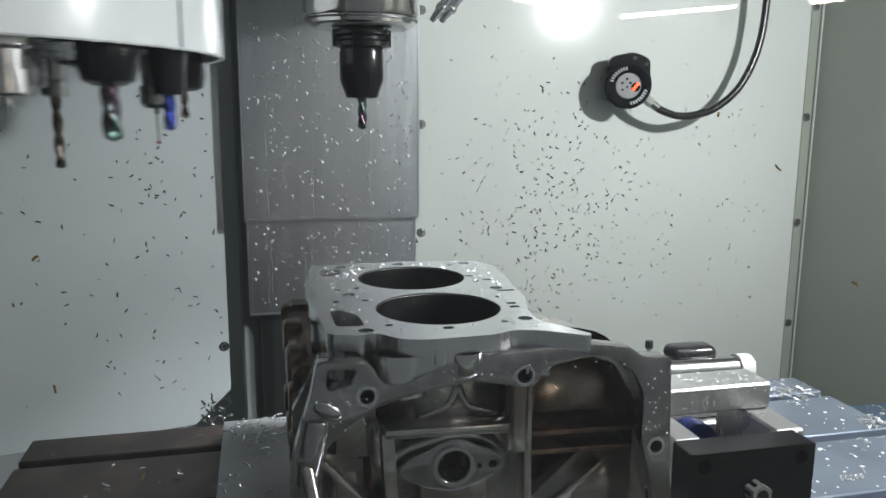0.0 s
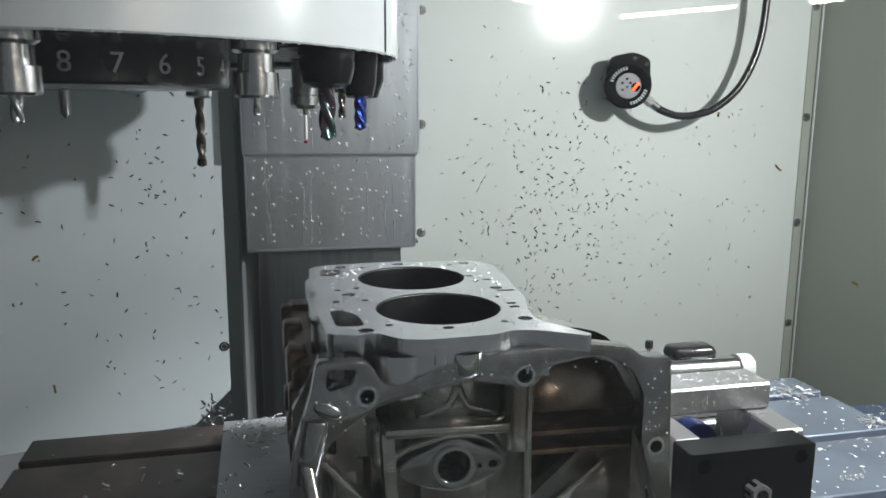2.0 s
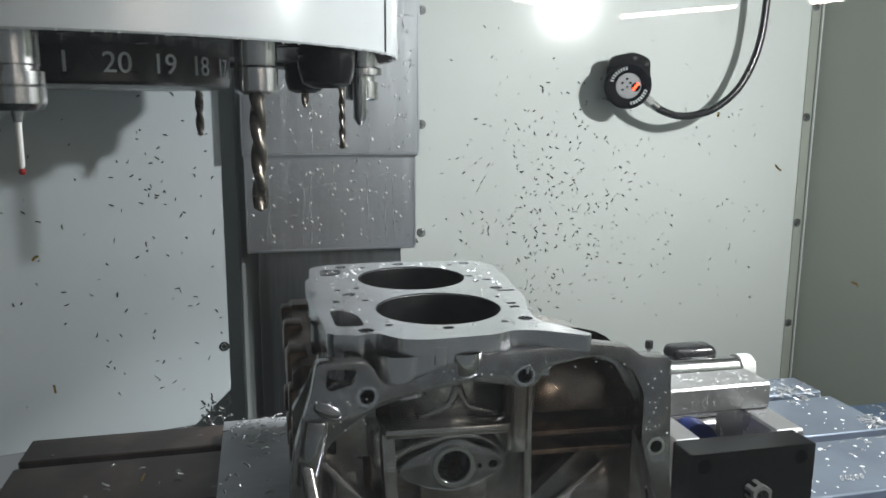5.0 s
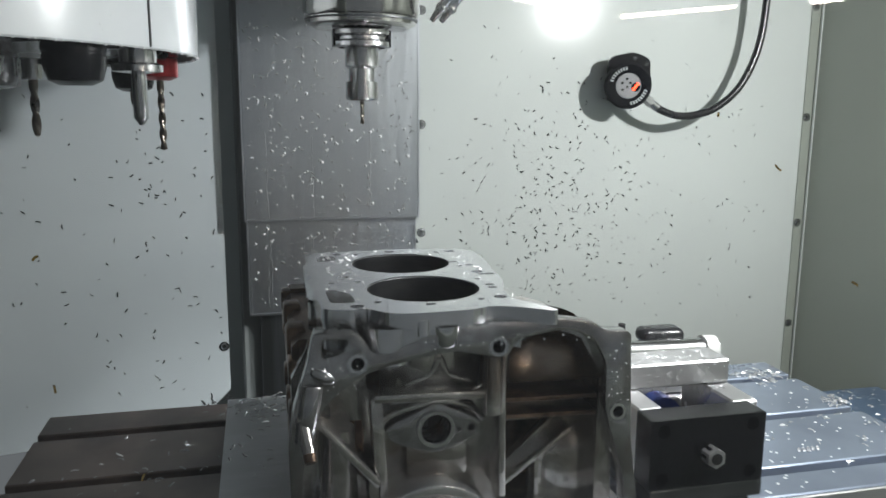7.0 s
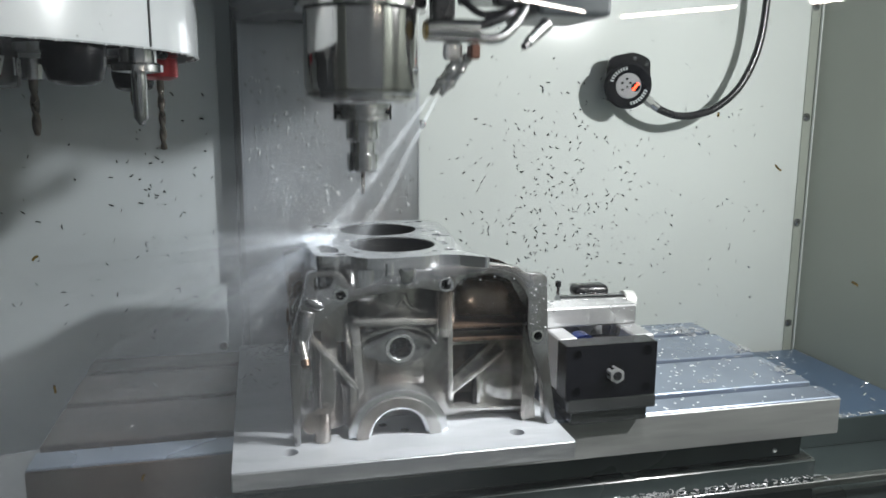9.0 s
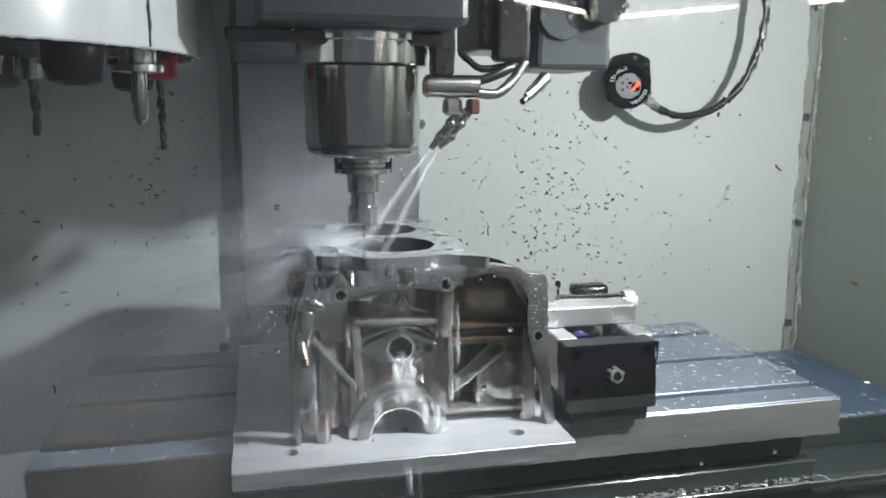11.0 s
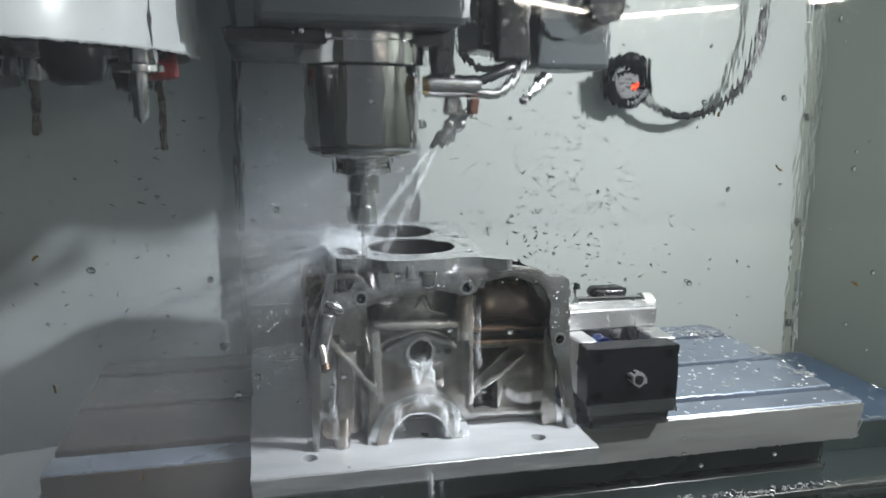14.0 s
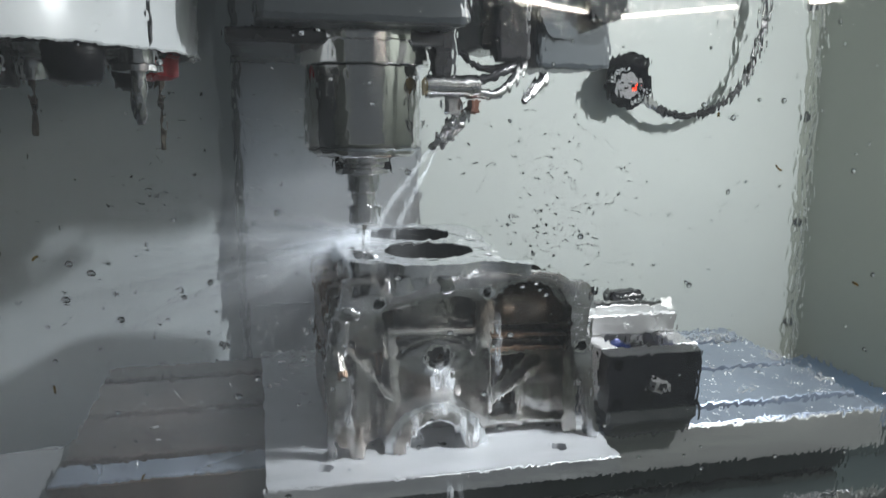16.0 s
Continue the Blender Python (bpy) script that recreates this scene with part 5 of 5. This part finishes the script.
def leaf(bm, layer, length, width, bulge, rows=14, cols=8):
    """A curved petal of spray along -z that thins out at its rim."""
    grid = []
    for j in range(rows + 1):
        f = j / rows
        row = []
        for i in range(cols + 1):
            g = 2 * i / cols - 1
            w = width * (0.12 + 0.88 * f ** 0.8)
            v = bm.verts.new((w * g, bulge * (1 - g * g) * f, -length * f))
            v[layer] = max(0.0, (1 - g * g)) * (1 - f) ** 1.3 * min(1.0, f * 12 + 0.3)
            row.append(v)
        grid.append(row)
    for a, b in zip(grid, grid[1:]):
        for i in range(cols):
            bm.faces.new((a[i], a[i + 1], b[i + 1], b[i]))


def splash():
    rng = random.Random(5)
    t = thing("coolant_splash", (0, 0, 0), "fan of white spray thrown off the block by the jets", "water")
    for i in range(22):
        el, az = rng.uniform(-24, 8), rng.uniform(-35, 28)
        bm = bmesh.new()
        layer = bm.verts.layers.float.new("thin")
        leaf(bm, layer, rng.uniform(0.22, 0.60), rng.uniform(0.03, 0.085), rng.uniform(0.0, 0.02))
        ob = part("spray_petal", bm, SPRAY, t, smooth=60)
        d = Vector((-math.cos(radians(el)) * math.cos(radians(az)), math.sin(radians(az)), math.sin(radians(el))))
        ob.matrix_basis = aim(Vector((0, 0, 0)), d) @ Matrix.Rotation(rng.uniform(-0.6, 0.6), 4, "Z")
    for i, (dx, dy, dz, w, h) in enumerate(((-0.03, 0.05, 0.02, 0.13, 0.09), (-0.09, 0.10, 0.0, 0.16, 0.11), (-0.13, 0.16, 0.03, 0.2, 0.13), (-0.06, -0.05, -0.02, 0.12, 0.08), (-0.15, 0.0, -0.02, 0.18, 0.10), (-0.08, 0.2, 0.04, 0.2, 0.14))):
        bm = bmesh.new()
        layer = bm.verts.layers.float.new("thin")
        hub = bm.verts.new((dx, dy, dz))
        hub[layer] = 1.0
        last = None
        for j in range(1, 8):
            f = j / 7
            ring = []
            for k in range(24):
                a = 2 * math.pi * k / 24
                v = bm.verts.new((dx + w * f * math.cos(a), dy + 0.02 * math.sin(3 * a) * f, dz + h * f * math.sin(a)))
                v[layer] = (1 - f * f) ** 1.6
                ring.append(v)
            for k in range(24):
                if last:
                    bm.faces.new((last[k], last[(k + 1) % 24], ring[(k + 1) % 24], ring[k]))
                else:
                    bm.faces.new((hub, ring[k], ring[(k + 1) % 24]))
            last = ring
        ob = part("spray_cloud", bm, HAZE, t, smooth=80)
        ob.visible_shadow = False
    bm = bmesh.new()
    for _ in range(260):
        el, az, far = rng.gauss(0, 12), rng.uniform(-60, 60), rng.uniform(0.02, 0.4)
        p = Vector((-math.cos(radians(az)) * far, math.sin(radians(az)) * far, math.sin(radians(el)) * far - 0.25 * far * far))
        dome(bm, p, Vector((rng.uniform(-1, 1), -1, rng.uniform(-1, 1))), rng.uniform(0.0004, 0.0013), rng.uniform(0.0004, 0.001), rng, 6)
    tagged(part("flying_drops", bm, WATER, t, "scattered flying drops"), kind="stuff")
    return t


def mist_cloud():
    """Thin veils of mist one behind the other; the lamps' shadows fall through them."""
    t = thing("coolant_mist", (0, 0, 0), "thin grey mist of coolant drifting beside the block", "mist")
    n = 14
    for i in range(n):
        y = 0.60 + 0.62 * i / (n - 1)
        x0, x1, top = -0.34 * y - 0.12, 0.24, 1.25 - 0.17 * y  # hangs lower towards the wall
        bm = bmesh.new()
        layer = bm.verts.layers.float.new("thin")
        rows = []
        for j in range(13):
            g = j / 12
            row = []
            for k in range(19):
                f = k / 18
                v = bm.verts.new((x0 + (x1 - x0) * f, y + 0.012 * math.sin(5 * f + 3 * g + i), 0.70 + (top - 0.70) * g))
                v[layer] = (1 - f ** 1.6) * min(1.0, f * 6) * min(1.0, (1 - g) * 2.2) * min(1.0, g * 5 + 0.15)
                row.append(v)
            rows.append(row)
        for a, b in zip(rows, rows[1:]):
            for k in range(18):
                bm.faces.new((a[k], a[k + 1], b[k + 1], b[k]))
        ob = part("mist_veil", bm, MIST, t, smooth=80)
        ob.visible_shadow = False
    return t


STREAMS = []


def streams():
    """White water running from the port over the bearing seat and off the plate."""
    rng = random.Random(17)
    t = thing("coolant_stream", (0, 0, 0), "white coolant running down the block and off the plate", "water")
    STREAMS.append(t)
    for x, w, z0, z1, y0, y1 in ((0.146, 0.009, 0.986, 0.945, 0.812, 0.806), (0.155, 0.006, 0.982, 0.94, 0.812, 0.803), (0.138, 0.005, 0.976, 0.942, 0.812, 0.802), (0.150, 0.016, 0.950, 0.928, 0.800, 0.797), (0.118, 0.006, 0.938, 0.900, 0.798, 0.794), (0.166, 0.007, 0.935, 0.897, 0.797, 0.793), (0.048, 0.005, 0.985, 0.90, 0.796, 0.792), (0.182, 0.004, 0.93, 0.895, 0.797, 0.793), (0.205, 0.004, 1.04, 0.93, 0.800, 0.798), (0.14, 0.004, 0.886, 0.850, 0.742, 0.738), (0.152, 0.002, 0.886, 0.84, 0.742, 0.738)):
        bm = bmesh.new()
        layer = bm.verts.layers.float.new("thin")
        cols, rows, grid = 8, 14, []
        for j in range(rows + 1):
            f = j / rows
            c, ww = x + rng.gauss(0, w * 0.10), w * rng.uniform(0.7, 1.25) * (0.7 + 0.6 * f)
            row = []
            for k in range(cols + 1):
                g = 2 * k / cols - 1
                v = bm.verts.new((c + ww * g, y0 + (y1 - y0) * f - 0.004 * (1 - g * g), z0 + (z1 - z0) * f))
                v[layer] = (1 - g * g) ** 0.6 * min(1.0, f * 5 + 0.1) * min(1.0, (1 - f) * 3 + 0.1)
                row.append(v)
            grid.append(row)
        for a, b in zip(grid, grid[1:]):
            for k in range(cols):
                bm.faces.new((a[k], a[k + 1], b[k + 1], b[k]))
        ob = part("water_run", bm, RUN, t, smooth=60)
        ob.visible_shadow = False


def pane_specks():
    rng = random.Random(21)
    bm = bmesh.new()
    for x, z in ((-0.0497, 1.1015), (0.199, 1.2468), (-0.0824, 1.193), (-0.0795, 1.1413), (0.2791, 1.1664), (0.2314, 1.2228)):
        chip(bm, Vector((x, 0.3148, z)), Vector((0, 1, 0)), rng, 0.6)
    tagged(part("pane_chips", bm, BRASS), "small yellowish chips stuck on the window pane", "swarf", kind="stuff")


def film_mat(name, strength, scale):
    m = clear(name, (0.97, 0.98, 0.99), 0.0, 1.33)
    nt = m.node_tree
    tc, n, bp = nt.nodes.new("ShaderNodeTexCoord"), nt.nodes.new("ShaderNodeTexNoise"), nt.nodes.new("ShaderNodeBump")
    mp = nt.nodes.new("ShaderNodeMapping")
    mp.inputs["Scale"].default_value = (1.0, 1.0, 0.45)
    nt.links.new(tc.outputs["Object"], mp.inputs["Vector"])
    nt.links.new(mp.outputs["Vector"], n.inputs["Vector"])
    n.inputs["Scale"].default_value, n.inputs["Detail"].default_value = scale, 2.0
    bp.inputs["Strength"].default_value, bp.inputs["Distance"].default_value = strength, 0.001
    nt.links.new(n.outputs["Fac"], bp.inputs["Height"])
    nt.links.new(bp.outputs["Normal"], nt.nodes["Principled BSDF"].inputs["Normal"])
    return m


FILMS = []


def water_films():
    for y, mat, t0, t1 in ((0.3145, film_mat("running_film", 0.11, 170), 9.3, 11.2), (0.3150, film_mat("wavy_film", 0.38, 140), 13.0, 14.8)):
        t = thing("water_film", (0, 0, 0), "thin wavy film of coolant running down the window pane", "water", "water films")
        ob = part("film", boxed(-0.14, 0.36, y, y + 0.0004, 1.02, 1.38), mat, t)
        ob.visible_shadow = False
        FILMS.append((t, t0, t1))


PANE_DROPS = []


def pane_drops():
    rng = random.Random(33)
    meshes = []
    for i in range(6):
        bm = bmesh.new()
        dome(bm, Vector((0, 0, 0)), Vector((0, 1, 0)), 1.0, rng.uniform(0.28, 0.45), rng, 14)
        me = bpy.data.meshes.new("water_drop")
        bmesh.ops.recalc_face_normals(bm, faces=bm.faces)
        bm.to_mesh(me)
        bm.free()
        me.shade_smooth()
        me.materials.append(WATER)
        meshes.append(me)
    for i in range(240):
        r = rng.choice((0.0003, 0.0004, 0.0005, 0.0007, 0.0009, 0.0013))
        me = meshes[i % 6].copy()
        for v in me.vertices:
            v.co *= r
        ob = tagged(new("water_drop", me), "clear round coolant drop on the window pane", "water drop", "drops on the pane")
        ob.visible_shadow = False
        x, z = rng.uniform(-0.10, 0.31), rng.uniform(1.08, 1.32)
        when = 7.4 + 8.3 * rng.random() ** 0.4
        PANE_DROPS.append((ob, x, z, when))


enclosure()
column()
work_lights()
ceiling_tubes()
receiver()
table()
base_plate()
engine_block()
vise()
spindle_head()
swarf()
table_drops()
jets()
SPLASH = splash()
MISTS = mist_cloud()
streams()
pane_specks()
water_films()
pane_drops()
CAROUSEL, DISC = carousel()
TOOLS = make_tools()
motions()
